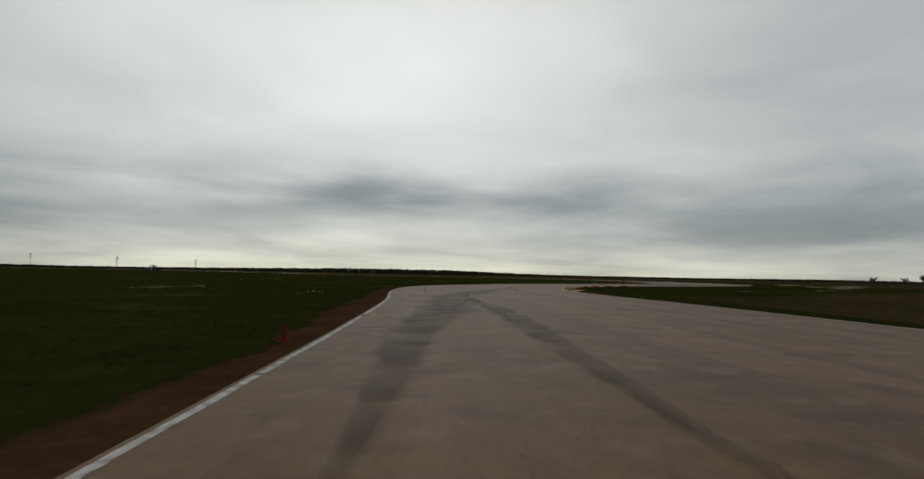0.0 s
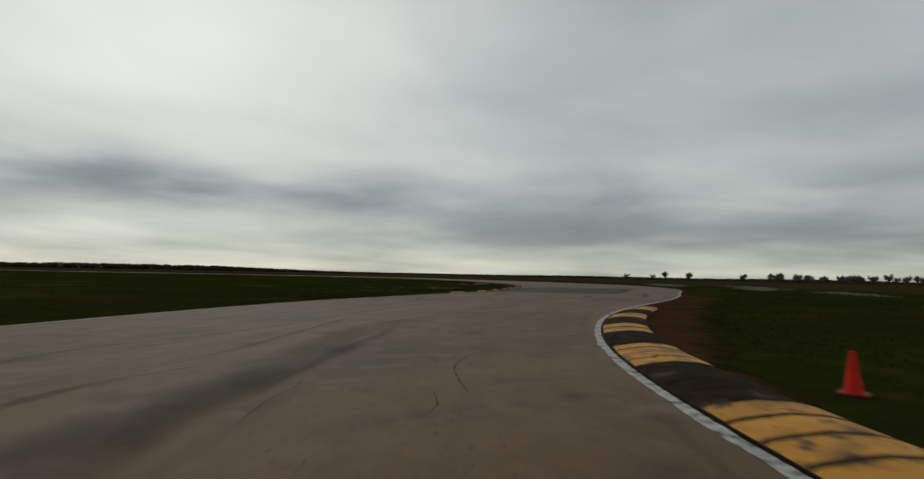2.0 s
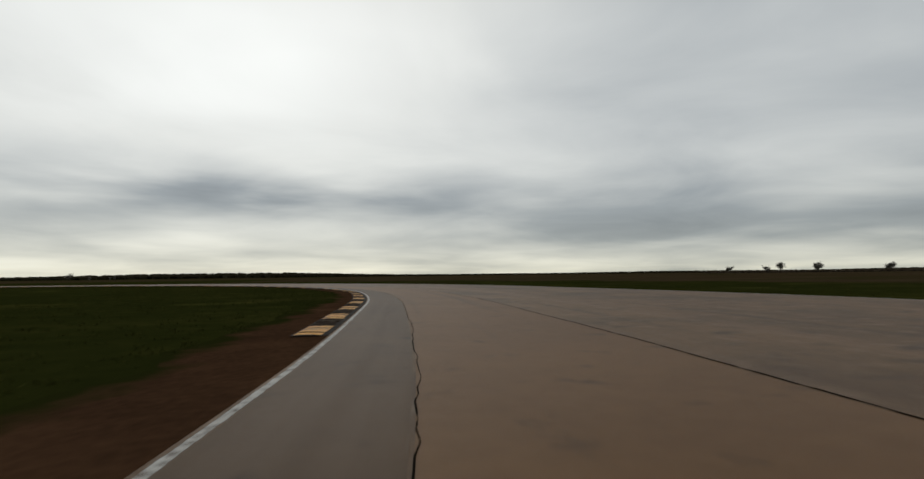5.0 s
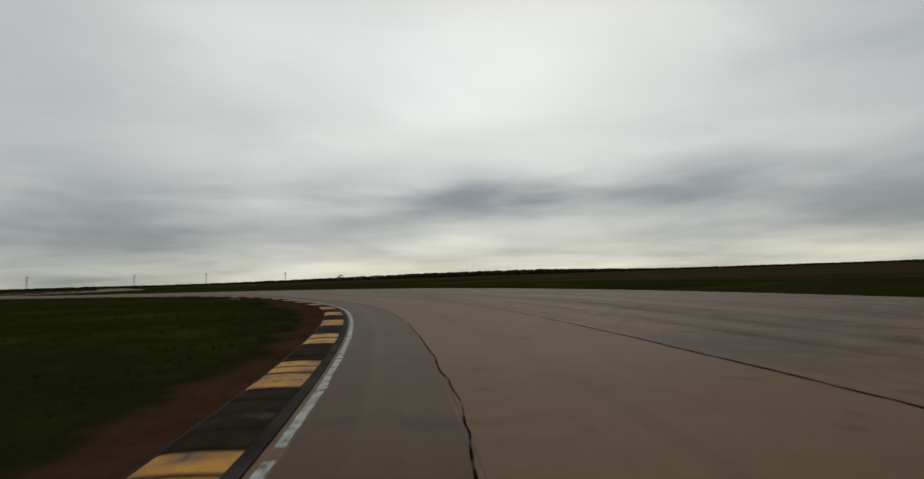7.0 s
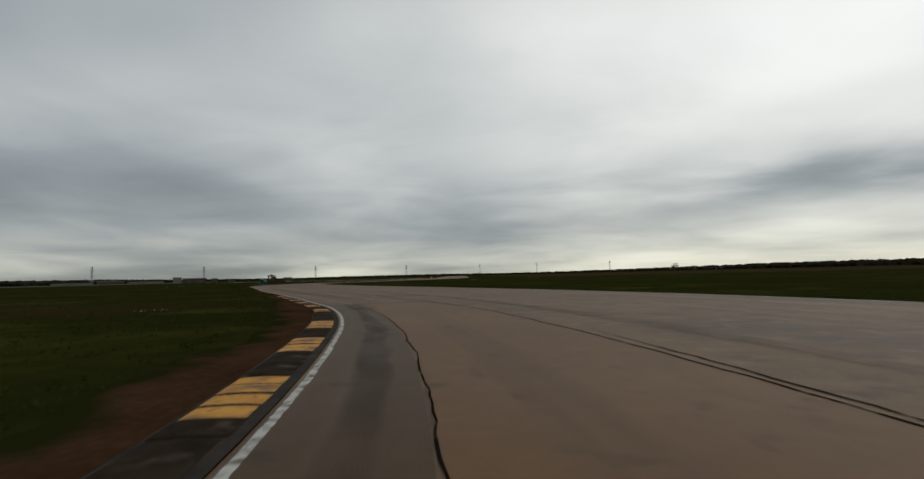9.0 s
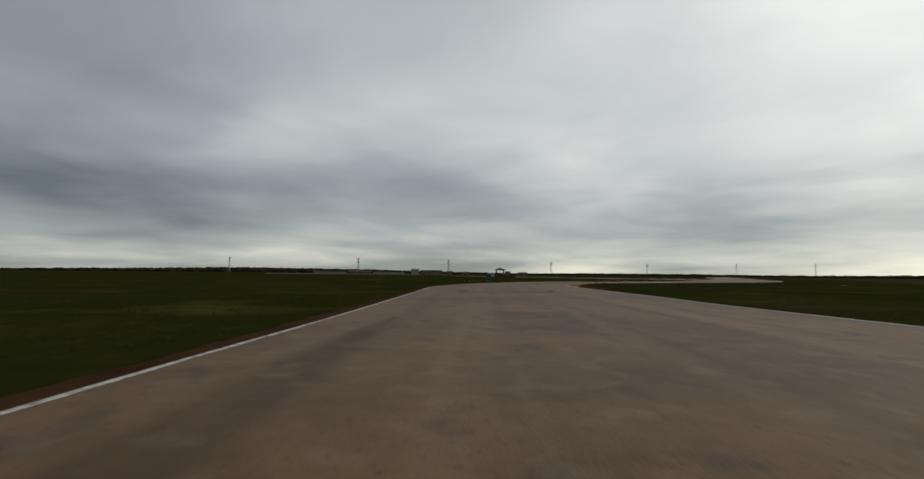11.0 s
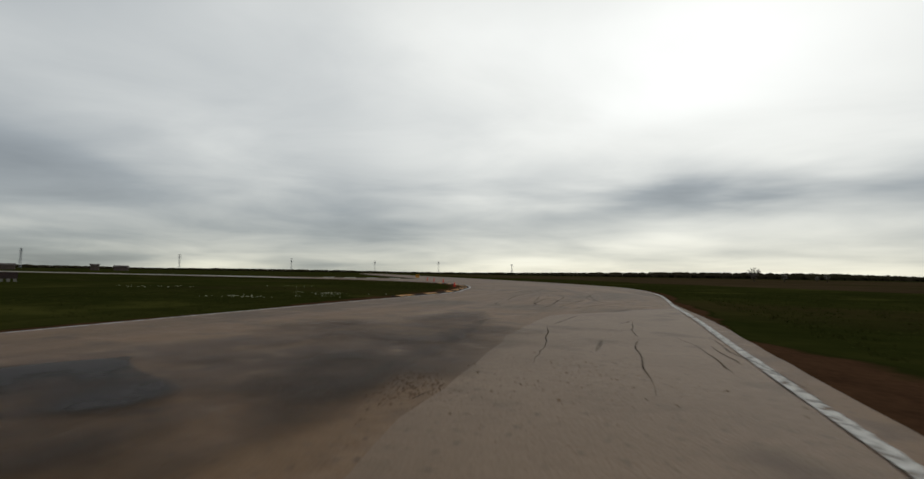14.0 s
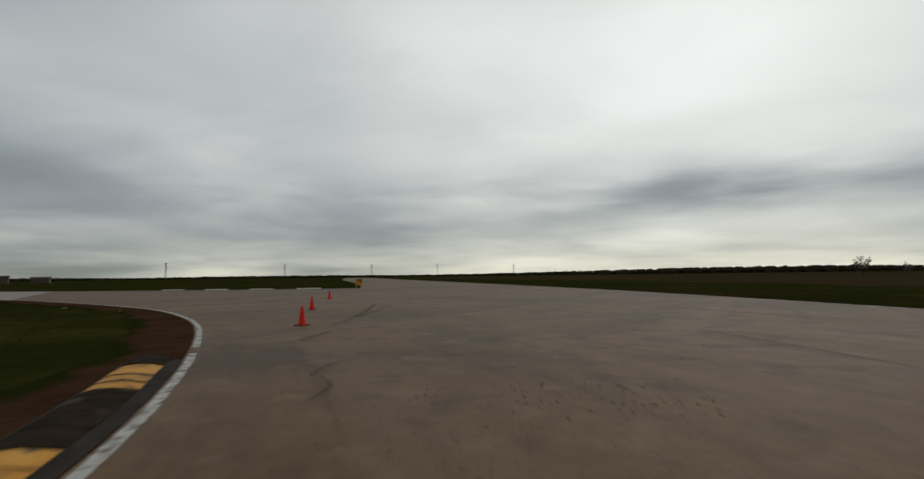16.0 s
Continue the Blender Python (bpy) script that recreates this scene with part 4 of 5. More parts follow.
# ---- kerbs of painted tiles ----
def tile_mesh(name, wide, mat, long=0.49, edge=0.018, grime=None, rise=1.0):
    """A domed kerb tile: x across from the road side, y along."""
    prof = [(0.0, 0.012), (0.06, 0.030), (0.22 * wide / 0.8, 0.060), (0.5 * wide, 0.082), (0.8 * wide, 0.072), (wide - 0.03, 0.045), (wide, 0.012)]
    prof = [(x, 0.012 + (z - 0.012) * rise) for x, z in prof]
    verts, faces = [], []
    n = len(prof)
    for y, drop in ((0.0, 0.012), (edge, 0.0), (long - edge, 0.0), (long, 0.012)):
        verts += [(x, y, max(0.012, z - drop)) for x, z in prof]
    for k in range(3):
        for i in range(n - 1):
            faces.append((k * n + i, k * n + i + 1, (k + 1) * n + i + 1, (k + 1) * n + i))
    base = len(verts)
    verts += [(0, 0, -0.02), (wide, 0, -0.02), (0, long, -0.02), (wide, long, -0.02)]
    faces.append((base, base + 1) + tuple(range(n - 1, -1, -1)))
    faces.append(tuple(range(3 * n, 4 * n)) + (base + 3, base + 2))
    me = bpy.data.meshes.new(name)
    me.from_pydata(verts, [], faces)
    me.materials.append(mat)
    if grime:
        # dirt sits in the chamfered joints and on the butt ends
        me.materials.append(grime)
        for f in me.polygons:
            if f.index < n - 1 or f.index >= 2 * (n - 1):
                f.material_index = 1
    return me


def kerb(line, s_first, period, blocks, side, gap, wide, label, light=YELLOW, lit=2.05, rise=1.0, tail=0):
    x, y = line.at(s_first)
    top = thing("kerb", x, y, 0.0, 0, label, "kerb", "circuit kerbs")
    inv = Matrix.Translation((-x, -y, 0))
    s_end = s_first + blocks * period - (period - lit) + tail * 0.5
    ss = np.arange(s_first - 0.05, s_end + 0.3, 0.9)
    bed = strip("bed", [line.at(s, 0.01 if side > 0 else side * (gap - 0.02)) for s in ss], [line.at(s, side * (gap + wide + 0.04)) for s in ss], 0.008, BED, along=ss)
    bed.data.transform(inv)
    bed.parent = top
    dark_n = round((period - lit) / 0.49)
    step_l, step_d = lit / 4, (period - lit) / dark_n
    bright, dark = tile_mesh("tile", wide, light, step_l - 0.03, 0.022, BED, rise), tile_mesh("tile", wide, BLACK, step_d - 0.012, rise=rise)
    rng = random.Random(int(s_first))
    for b in range(blocks):
        for k in range(4 + (dark_n if b < blocks - 1 else tail)):
            s = s_first + b * period + (k * step_l if k < 4 else lit + (k - 4) * step_d)
            me = bright if k < 4 else dark
            q, w = line.at(s, side * gap), line.way(s + 0.25)
            head = math.atan2(-w[0], w[1])
            ob = new("tile", me)
            m = Matrix.Translation((q[0] - x, q[1] - y, rng.uniform(-0.007, 0.008))) @ Matrix.Rotation(head + rng.uniform(-0.018, 0.018), 4, "Z")
            if side > 0:
                m = m @ Matrix.Diagonal((-1, 1, 1, 1))
            ob.matrix_basis = m
            ob.parent = top
    return top


kerb(RIGHT, 191.27, 4.156, 9, -1, 0.18, 1.0, "domed kerb of worn yellow and black tiles on red soil", lit=2.0, rise=1.25)
kerb(LEFT, 246.76, 3.92, 10, 1, 0.19, 0.56, "low kerb of worn yellow and black tiles on red soil", lit=1.91, rise=0.7)
kerb(LEFT, 304.50, 4.011, 26, 1, 0.13, 0.57, "long flat kerb of yellow and black tiles round the hairpin", lit=1.94, rise=0.22, tail=8)
kerb(LEFT, 411.10, 3.496, 6, 1, 0.13, 0.52, "flat kerb of worn yellow and black tiles at the hairpin exit", lit=1.62, rise=0.22)
kerb(RIGHT, 522.32, 3.898, 8, -1, 0.17, 0.96, "domed kerb of worn yellow and black tiles beside grass", lit=1.8, rise=1.25)
kerb(LEFT, 563.02, 3.735, 11, 1, 0.18, 0.52, "flat kerb of worn yellow and black tiles on red soil", lit=1.74, rise=0.6, tail=2)
kerb(BRANCH, BRANCH.long - 20, 4.6, 4, 1, 0.15, 1.0, "kerb of cream and black tiles at the fork", CREAM, 2.4)


# ---- traffic cones ----
def cone(x, y, turn, label, mat=ORANGE, base_mat=CONE_BASE, tall=0.46, lie=False):
    top = thing("traffic_cone", x, y, -0.03 if not lie else 0.05, turn, label, "traffic cone", "traffic cones")
    b = tall / 0.46
    bm = bmesh.new()
    box(bm, -0.14 * b, 0.14 * b, -0.14 * b, 0.14 * b, 0.0, 0.028 * b, bevel=0.008)
    part("base", bm, base_mat, top)
    bm = bmesh.new()
    rows = [(0.100, 0.028), (0.096, 0.040), (0.084, 0.052), (0.025, tall / b - 0.012), (0.020, tall / b), (0.014, tall / b), (0.014, tall / b - 0.03)]
    loops = []
    for r, z in rows:
        loops.append([bm.verts.new((r * b * math.cos(2 * math.pi * k / 20), r * b * math.sin(2 * math.pi * k / 20), z * b)) for k in range(20)])
    for a, c in zip(loops, loops[1:]):
        for k in range(20):
            bm.faces.new((a[k], a[(k + 1) % 20], c[(k + 1) % 20], c[k]))
    part("body", bm, mat, top, smooth=True)
    if lie:
        top.matrix_basis = pose(x, y, 0.08, 82, 0, turn)
    return top


cone(18.75, 58.85, 20, "red-orange plastic traffic cone on soil behind a kerb")
cone(-67.05, 297.1, 10, "red-orange plastic traffic cone on soil behind a kerb")
cone(-95.6, 339.95, 35, "red-orange plastic traffic cone on soil behind a kerb")
cone(-107.6, 357.6, 5, "red-orange traffic cone standing on the asphalt at the fork").location.z = 0.0
cone(-112.1, 362.4, 50, "red-orange traffic cone standing on the asphalt at the fork").location.z = 0.0
cone(-117.6, 369.1, 22, "red-orange traffic cone standing on the asphalt at the fork").location.z = 0.0
cone(-2.15, 9.8, 15, "faded brown-red traffic cone on soil by the asphalt", DULL_CONE, DULL_CONE, 0.34)

# ---- marker post at the fork ----
post = thing("marker_board", -134.9, 391.7, -0.03, 30, "yellow and dark marker board standing at the fork tip", "marker board")
part("leg", boxed(-0.30, -0.24, -0.03, 0.03, 0, 0.9), STEEL, post)
part("leg", boxed(0.24, 0.30, -0.03, 0.03, 0, 0.9), STEEL, post)
part("panel", boxed(-0.36, 0.36, -0.05, -0.032, 0.25, 0.95, bevel=0.004), YELLOW, post, "weathered yellow panel")

# ---- flag marshal's shelter, with a parked cart and a guard rail beside it ----
POST_X, POST_Y, POST_TURN = -159.1, 326.2, 65


def beside(right, near):
    """A place to the right of the shelter and in front of it, as one sees it from the road."""
    a = radians(POST_TURN)
    return POST_X + right * math.cos(a) + near * math.sin(a), POST_Y + right * math.sin(a) - near * math.cos(a)


hut = thing("flag_shelter", POST_X, POST_Y, ground_z(POST_X, POST_Y), POST_TURN, "open timber flag shelter with hipped dark roof", "shelter")
for sx in (-1, 1):
    for sy in (-1, 1):
        part("post", boxed(sx * 1.15 - 0.15, sx * 1.15 + 0.15, sy * 1.15 - 0.15, sy * 1.15 + 0.15, 0.0, 3.55, bevel=0.015), TIMBER, hut)
for sx, sy in ((0, -1), (0, 1), (-1, 0), (1, 0)):
    part("beam", boxed(sx * 1.15 - (0.07 if sx else 1.2), sx * 1.15 + (0.07 if sx else 1.2), sy * 1.15 - (0.07 if sy else 1.04), sy * 1.15 + (0.07 if sy else 1.04), 3.36, 3.52), TIMBER, hut)
bm = bmesh.new()
ring_at = lambda r, z: [bm.verts.new((sx * r, sy * r, z)) for sx, sy in ((-1, -1), (1, -1), (1, 1), (-1, 1))]
rings = [ring_at(1.74, 3.50), ring_at(1.74, 3.62), ring_at(0.34, 4.05), ring_at(0.34, 4.13), ring_at(0.06, 4.22)]
for a, b in zip(rings, rings[1:]):
    for k in range(4):
        bm.faces.new((a[k], a[(k + 1) % 4], b[(k + 1) % 4], b[k]))
bm.faces.new(rings[-1])
bm.faces.new(rings[0][::-1])
part("roof", bm, SHINGLE, hut, "dark hipped roof")
for x0, x1, y0, y1 in ((-1.55, 1.55, -1.40, -1.30), (-1.55, 1.55, 1.30, 1.40), (-1.65, -1.55, -1.40, 1.40), (1.55, 1.65, -1.40, 1.40)):
    for r in range(5):
        part("board", boxed(x0, x1, y0, y1, 0.05 + r * 0.28, 0.31 + r * 0.28), MAROON, hut)
part("deck", boxed(-1.5, 1.5, -1.28, 1.28, 0.0, 0.12), TIMBER, hut)
part("bench", boxed(0.2, 0.75, -0.3, 0.3, 0.12, 1.95, bevel=0.04), TIMBER, hut, "dark tall stool")

# a small cart with a sloping nose, a white roof and pale wheels
cx, cy = beside(-3.1, 0.6)
cart = thing("utility_cart", cx, cy, ground_z(cx, cy), POST_TURN, "teal utility cart with a white roof and pale wheels", "cart")
bm = bmesh.new()
side = [(-1.55, 0.55), (-1.55, 0.95), (-1.05, 1.35), (-0.75, 2.05), (1.25, 2.05), (1.35, 0.55)]
loops = [[bm.verts.new((px, yy, pz)) for px, pz in side] for yy in (-0.65, 0.65)]
for k in range(6):
    bm.faces.new((loops[0][k], loops[0][(k + 1) % 6], loops[1][(k + 1) % 6], loops[1][k]))
bm.faces.new(loops[0][::-1])
bm.faces.new(loops[1])
bmesh.ops.bevel(bm, geom=bm.edges[:], offset=0.05, segments=2, affect="EDGES")
part("body", bm, TEAL, cart)
part("roof", boxed(-0.95, 1.40, -0.75, 0.75, 2.22, 2.42, bevel=0.06), PALE, cart, "white rounded roof")
for px in (-0.7, 1.15):
    for py in (-0.6, 0.6):
        part("roof_post", boxed(px - 0.04, px + 0.04, py - 0.04, py + 0.04, 2.0, 2.24), STEEL, cart)
part("window_band", boxed(0.2, 1.28, -0.68, -0.655, 1.5, 1.9), PALE, cart, "pale side panel")
for px in (-1.05, 0.95):
    for py in (-0.62, 0.62):
        bm = bmesh.new()
        bmesh.ops.create_cone(bm, segments=20, radius1=0.40, radius2=0.40, depth=0.24, cap_ends=True, matrix=Matrix.Translation((px, py, 0.40)) @ Matrix.Rotation(radians(90), 4, "X"))
        bmesh.ops.bevel(bm, geom=[e for e in bm.edges if e.is_boundary or len(e.link_faces) == 2 and abs(e.calc_face_angle(0)) > 1], offset=0.04, segments=2, affect="EDGES")
        wheel = part("wheel", bm, SHINGLE, cart, "dark rubber tyre")
        bm = bmesh.new()
        bmesh.ops.create_cone(bm, segments=16, radius1=0.20, radius2=0.16, depth=0.05, cap_ends=True, matrix=Matrix.Translation((px, py + (-0.14 if py < 0 else 0.14), 0.40)) @ Matrix.Rotation(radians(90 if py < 0 else -90), 4, "X"))
        part("hub", bm, PALE, wheel, "pale wheel hub")

# guard rail on pale blocks
rx, ry = beside(1.75, 1.2)
rail = thing("guard_rail", rx, ry, ground_z(rx, ry), POST_TURN, "dull brown guard rail on short pale blocks by the shelter", "guard rail")
part("beam", boxed(0.0, 3.3, -0.06, 0.06, 0.62, 1.50, bevel=0.03), MAROON, rail, "dull brown boarded rail")
for k in range(5):
    part("block", boxed(0.12 + k * 0.68, 0.48 + k * 0.68, -0.16, 0.16, 0.0, 0.62, bevel=0.03), WALL, rail)

# ---- pylons ----
def pylon(x, y, tall, turn, label="tall grey lattice power pylon far across the fields"):
    top = thing("power_pylon", x, y, -0.035, turn, label, "power pylon", "power line pylons")
    bm = bmesh.new()
    w0, w1 = tall * 0.055, tall * 0.014
    levels = [0, 0.18, 0.34, 0.48, 0.60, 0.70, 0.80, 0.90, 1.0]
    corner = lambda f, sx, sy: (sx * (w0 + (w1 - w0) * f), sy * (w0 + (w1 - w0) * f), tall * f)
    for f0, f1 in zip(levels, levels[1:]):
        for sx, sy, tx, ty in ((-1, -1, 1, -1), (1, -1, 1, 1), (1, 1, -1, 1), (-1, 1, -1, -1)):
            rod(bm, corner(f0, sx, sy), corner(f1, sx, sy), 0.20, 0.18, 4)
            rod(bm, corner(f0, sx, sy), corner(f1, tx, ty), 0.09, 0.09, 4)
            rod(bm, corner(f1, sx, sy), corner(f1, tx, ty), 0.09, 0.09, 4)
    part("mast", bm, STEEL, top)
    for f, reach in ((0.74, 0.14), (0.86, 0.12), (0.97, 0.10)):
        bm = bmesh.new()
        for sg in (-1, 1):
            rod(bm, (0, 0, tall * f), (sg * tall * reach, 0, tall * f), 0.28, 0.18, 4)
            rod(bm, (0, 0, tall * (f + 0.03)), (sg * tall * reach, 0, tall * f), 0.18, 0.15, 4)
        part("crossarm", bm, STEEL, top)


for px, py, tall in ((-1260, 1400, 38), (-1147, 1638, 38), (-1274, 1070, 37), (-1170, 720, 33), (-980, 465, 28), (-869, 1573, 34), (-760, 1830, 34), (-1330, 250, 34)):
    pylon(px, py, tall, 35)


# ---- far buildings ----
def shed(x, y, long, deep, tall, turn, wall, roof, label, doors=3, pitch=0.5):
    top = thing("shed_building", x, y, -0.035, turn, label, "building", "far sheds")
    part("wall", boxed(-long / 2, long / 2, -deep / 2, deep / 2, 0, tall), wall, top)
    bm = bmesh.new()
    e = 0.35
    v = [bm.verts.new(c) for c in ((-long / 2 - e, -deep / 2 - e, tall), (long / 2 + e, -deep / 2 - e, tall), (long / 2 + e, deep / 2 + e, tall), (-long / 2 - e, deep / 2 + e, tall), (-long / 2 - e, 0, tall + pitch * 2), (long / 2 + e, 0, tall + pitch * 2))]
    for f in ((0, 1, 5, 4), (2, 3, 4, 5), (0, 4, 3), (1, 2, 5), (3, 2, 1, 0)):
        bm.faces.new([v[i] for i in f])
    part("roof", bm, roof, top)
    for k in range(doors):
        cx = -long / 2 + long * (k + 0.5) / doors
        part("door", boxed(cx - 1.3, cx + 1.3, -deep / 2 - 0.06, -deep / 2 - 0.005, 0.02, min(2.6, tall * 0.8)), DOOR, top)
    return top


def far_at(head, dist, x0=-53.0, y0=275.0):
    return x0 - dist * math.sin(radians(head)), y0 + dist * math.cos(radians(head))


for head, dist, long, tall, wall, roof, label in (
        (71.6, 330, 15, 2.9, BROWN_WALL, ROOF, "long low brown metal shed far across the grass"),
        (73.6, 322, 5, 3.7, WALL, WALL, "small pale gabled shed far across the grass"),
        (69.3, 330, 4, 2.4, BROWN_WALL, ROOF, "small dark box shed far across the grass"),
        (67.2, 340, 5, 2.0, BROWN_WALL, ROOF, "small low brown shed far across the grass"),
        (76.6, 350, 22, 1.2, WALL, ROOF, "long low pale shed with a brown roof far off"),
        (80.0, 360, 16, 2.1, BROWN_WALL, ROOF, "long low brown metal shed far across the grass"),
        (83.4, 370, 24, 1.2, WALL, ROOF, "long low pale shed with a brown roof far off"),
        (62.0, 380, 4, 2.8, BROWN_WALL, ROOF, "small dark box shed far across the grass"),
        (60.2, 390, 7, 2.2, BROWN_WALL, ROOF, "small low brown shed far across the grass")):
    bx, by = far_at(head, dist)
    shed(bx, by, long, min(7, long), tall, head - 90 + 90, wall, roof, label, doors=int(long / 7) if tall > 2.2 else 0, pitch=0.35)


bx, by = far_at(80, 345)
wall_far = thing("low_wall", bx, by, -0.035, 80, "long low pale concrete wall far across the grass", "wall")
for k in range(10):
    part("panel", boxed(-65 + k * 13, -65 + k * 13 + 12.9, -0.1, 0.1, 0, 0.6), WALL, wall_far)


# ---- trees ----
def tree_master(seed, tall, spread, leafy):
    rng = random.Random(seed)
    top = thing("tree", 0, 0, 0, 0, "sparse spring tree with a rounded twiggy crown", "tree", "far field trees")
    bm = bmesh.new()
    rod(bm, (0, 0, 0), (rng.uniform(-0.2, 0.2), 0, tall * 0.42), tall * 0.035, tall * 0.022, 7)
    tips = []
    for k in range(9):
        a, f = 2 * math.pi * k / 9 + rng.uniform(-0.3, 0.3), rng.uniform(0.10, 0.42)
        r = spread * rng.uniform(0.45, 0.95)
        end = (r * math.cos(a), r * math.sin(a), tall * rng.uniform(0.40, 0.92))
        start = (0, 0, tall * f)
        rod(bm, start, end, tall * 0.014, tall * 0.004, 5)
        tips.append((start, end))
        for j in range(4):
            g = rng.uniform(0.4, 0.9)
            m = [s + (e - s) * g for s, e in zip(start, end)]
            t = (m[0] + rng.uniform(-1, 1) * spread * 0.35, m[1] + rng.uniform(-1, 1) * spread * 0.35, m[2] + rng.uniform(0.0, 0.25) * tall)
            rod(bm, m, t, tall * 0.005, tall * 0.002, 4)
            tips.append((m, t))
    part("trunk", bm, BARK, top)
    verts, faces = [], []
    for start, end in tips:
        for j in range(leafy):
            g = rng.uniform(0.15, 1.1)
            c = Vector([s + (e - s) * g for s, e in zip(start, end)]) + Vector((rng.gauss(0, 0.11), rng.gauss(0, 0.11), rng.gauss(0, 0.09))) * tall * 0.6
            u = Vector((rng.uniform(-1, 1), rng.uniform(-1, 1), rng.uniform(-1, 1))).normalized() * tall * rng.uniform(0.016, 0.034)
            w = u.cross(Vector((rng.uniform(-1, 1), rng.uniform(-1, 1), 1))).normalized() * u.length
            o = len(verts)
            verts += [c - u - w, c + u - w * 0.6, c + u * 0.8 + w, c - u * 0.7 + w]
            faces.append((o, o + 1, o + 2, o + 3))
    raw("crown", verts, faces, LEAF, top)
    return top


masters = [tree_master(1, 7.0, 3.4, 34), tree_master(2, 6.0, 3.6, 26), tree_master(3, 8.0, 3.0, 20)]
rng = random.Random(11)
spots = [(-50.4, 560), (-46.8, 600), (-58.6, 590), (-59.9, 560), (-61.0, 600), (-63.4, 560), (-64.1, 580), (-65.8, 560), (-66.8, 590), (-68.2, 550), (-69.3, 570), (-70.2, 560), (-72.1, 560), (-73.2, 590), (-74.3, 540), (-75.2, 560), (-77.2, 530), (-78.0, 545), (-79.4, 560), (-81.0, 580), (-84.2, 560), (-86.0, 540), (-88.5, 570), (-47.9, 640), (-55.3, 620), (-44.0, 680)]
spots += [(h + rng.uniform(-0.5, 0.5), d + rng.uniform(20, 90)) for h, d in spots[3:23]]
spots += [(rng.uniform(-90, -57), rng.uniform(570, 700)) for k in range(34)]
first = {}
for i, (head, dist) in enumerate(spots):
    x, y = far_at(head, dist, 33, 88)
    m = masters[i % 3]
    size = rng.uniform(0.95, 1.4)
    mm = pose(x, y, -0.035, 0, 0, rng.uniform(0, 360)) @ Matrix.Scale(size, 4)
    if m not in first:
        first[m] = (mm, size)
        continue
    ob = copy_thing(m, pose(x, y, -0.035, 0, 0, rng.uniform(0, 360)))
    ob.scale = (size, size, size)
for m, (mm, size) in first.items():
    m.matrix_basis = mm
# lone leafless bushes beyond the circuit
for x, y, tall, n in ((-75, 530, 5.8, 1), (-65, 533, 3.4, 2), (-51.5, 536, 3.6, 3), (-54.5, 537, 2.8, 4)):
    b = tagged(tree_master(40 + n, tall, tall * 0.34, 7), "lone dark bush standing in the flat field", "bush", "field bushes")
    b.name = "bush"
    b.matrix_basis = pose(x, y, -0.035, 0, 0, 40 * n)

# ---- scrub under the field trees ----
sv, sf = [], []
srng = np.random.default_rng(8)
for k in range(1500):
    head, d = srng.uniform(-100, -42), srng.uniform(560, 700)
    cx, cy = far_at(head, d, 33, 88)
    tall, w = srng.uniform(0.8, 2.6), srng.uniform(1.0, 3.2)
    o = len(sv)
    sv.append((cx, cy, tall))
    for j in range(6):
        t = 2 * math.pi * j / 6
        rr = w * srng.uniform(0.6, 1.2)
        sv += [(cx + rr * math.cos(t), cy + rr * math.sin(t), tall * srng.uniform(0.4, 0.8)), (cx + rr * 0.9 * math.cos(t), cy + rr * 0.9 * math.sin(t), -0.06)]
    for j in range(6):
        q = (j + 1) % 6
        sf += [(o, o + 1 + 2 * j, o + 1 + 2 * q), (o + 1 + 2 * j, o + 2 + 2 * j, o + 2 + 2 * q, o + 1 + 2 * q)]
tagged(raw("scrub", sv, sf, SCRUB), "low brown scrub along a far field edge", "scrub", kind="stuff")

# ---- far woodland along the horizon ----
wv, wf = [], []
rng = np.random.default_rng(5)
for k in range(5200):
    a = rng.uniform(0, 2 * math.pi)
    d = rng.uniform(1500, 1900)
    tall = 3.0 + 3.6 * max(0.0, noise.noise(Vector((math.cos(a) * 5, math.sin(a) * 5, 0))) + 0.35) + rng.uniform(0, 1.3)
    # taller woods to the north and to the west
    h = (math.degrees(a) - 90 + 180) % 360 - 180
    tall += 11 * math.exp(-((h - 4) / 13) ** 2) + 9 * math.exp(-((h - 84) / 13) ** 2)
    cx, cy, w = -20 + d * math.cos(a), 180 + d * math.sin(a), rng.uniform(8, 18)
    o = len(wv)
    n = 7
    wv.append((cx, cy, tall))
    for ring_r, ring_z in ((0.6, 0.82), (1.0, 0.45), (0.85, -0.02)):
        for j in range(n):
            t = 2 * math.pi * j / n + rng.uniform(-0.2, 0.2)
            rr = w * ring_r * rng.uniform(0.75, 1.2)
            wv.append((cx + rr * math.cos(t), cy + rr * math.sin(t), tall * ring_z * rng.uniform(0.85, 1.1)))
    for j in range(n):
        q = (j + 1) % n
        wf.append((o, o + 1 + j, o + 1 + q))
        for r in (0, 1):
            wf.append((o + 1 + r * n + j, o + 1 + (r + 1) * n + j, o + 1 + (r + 1) * n + q, o + 1 + r * n + q))
tagged(raw("woodland", wv, wf, WOOD_FAR), "low dark band of woodland along the flat horizon", "woodland", kind="stuff")

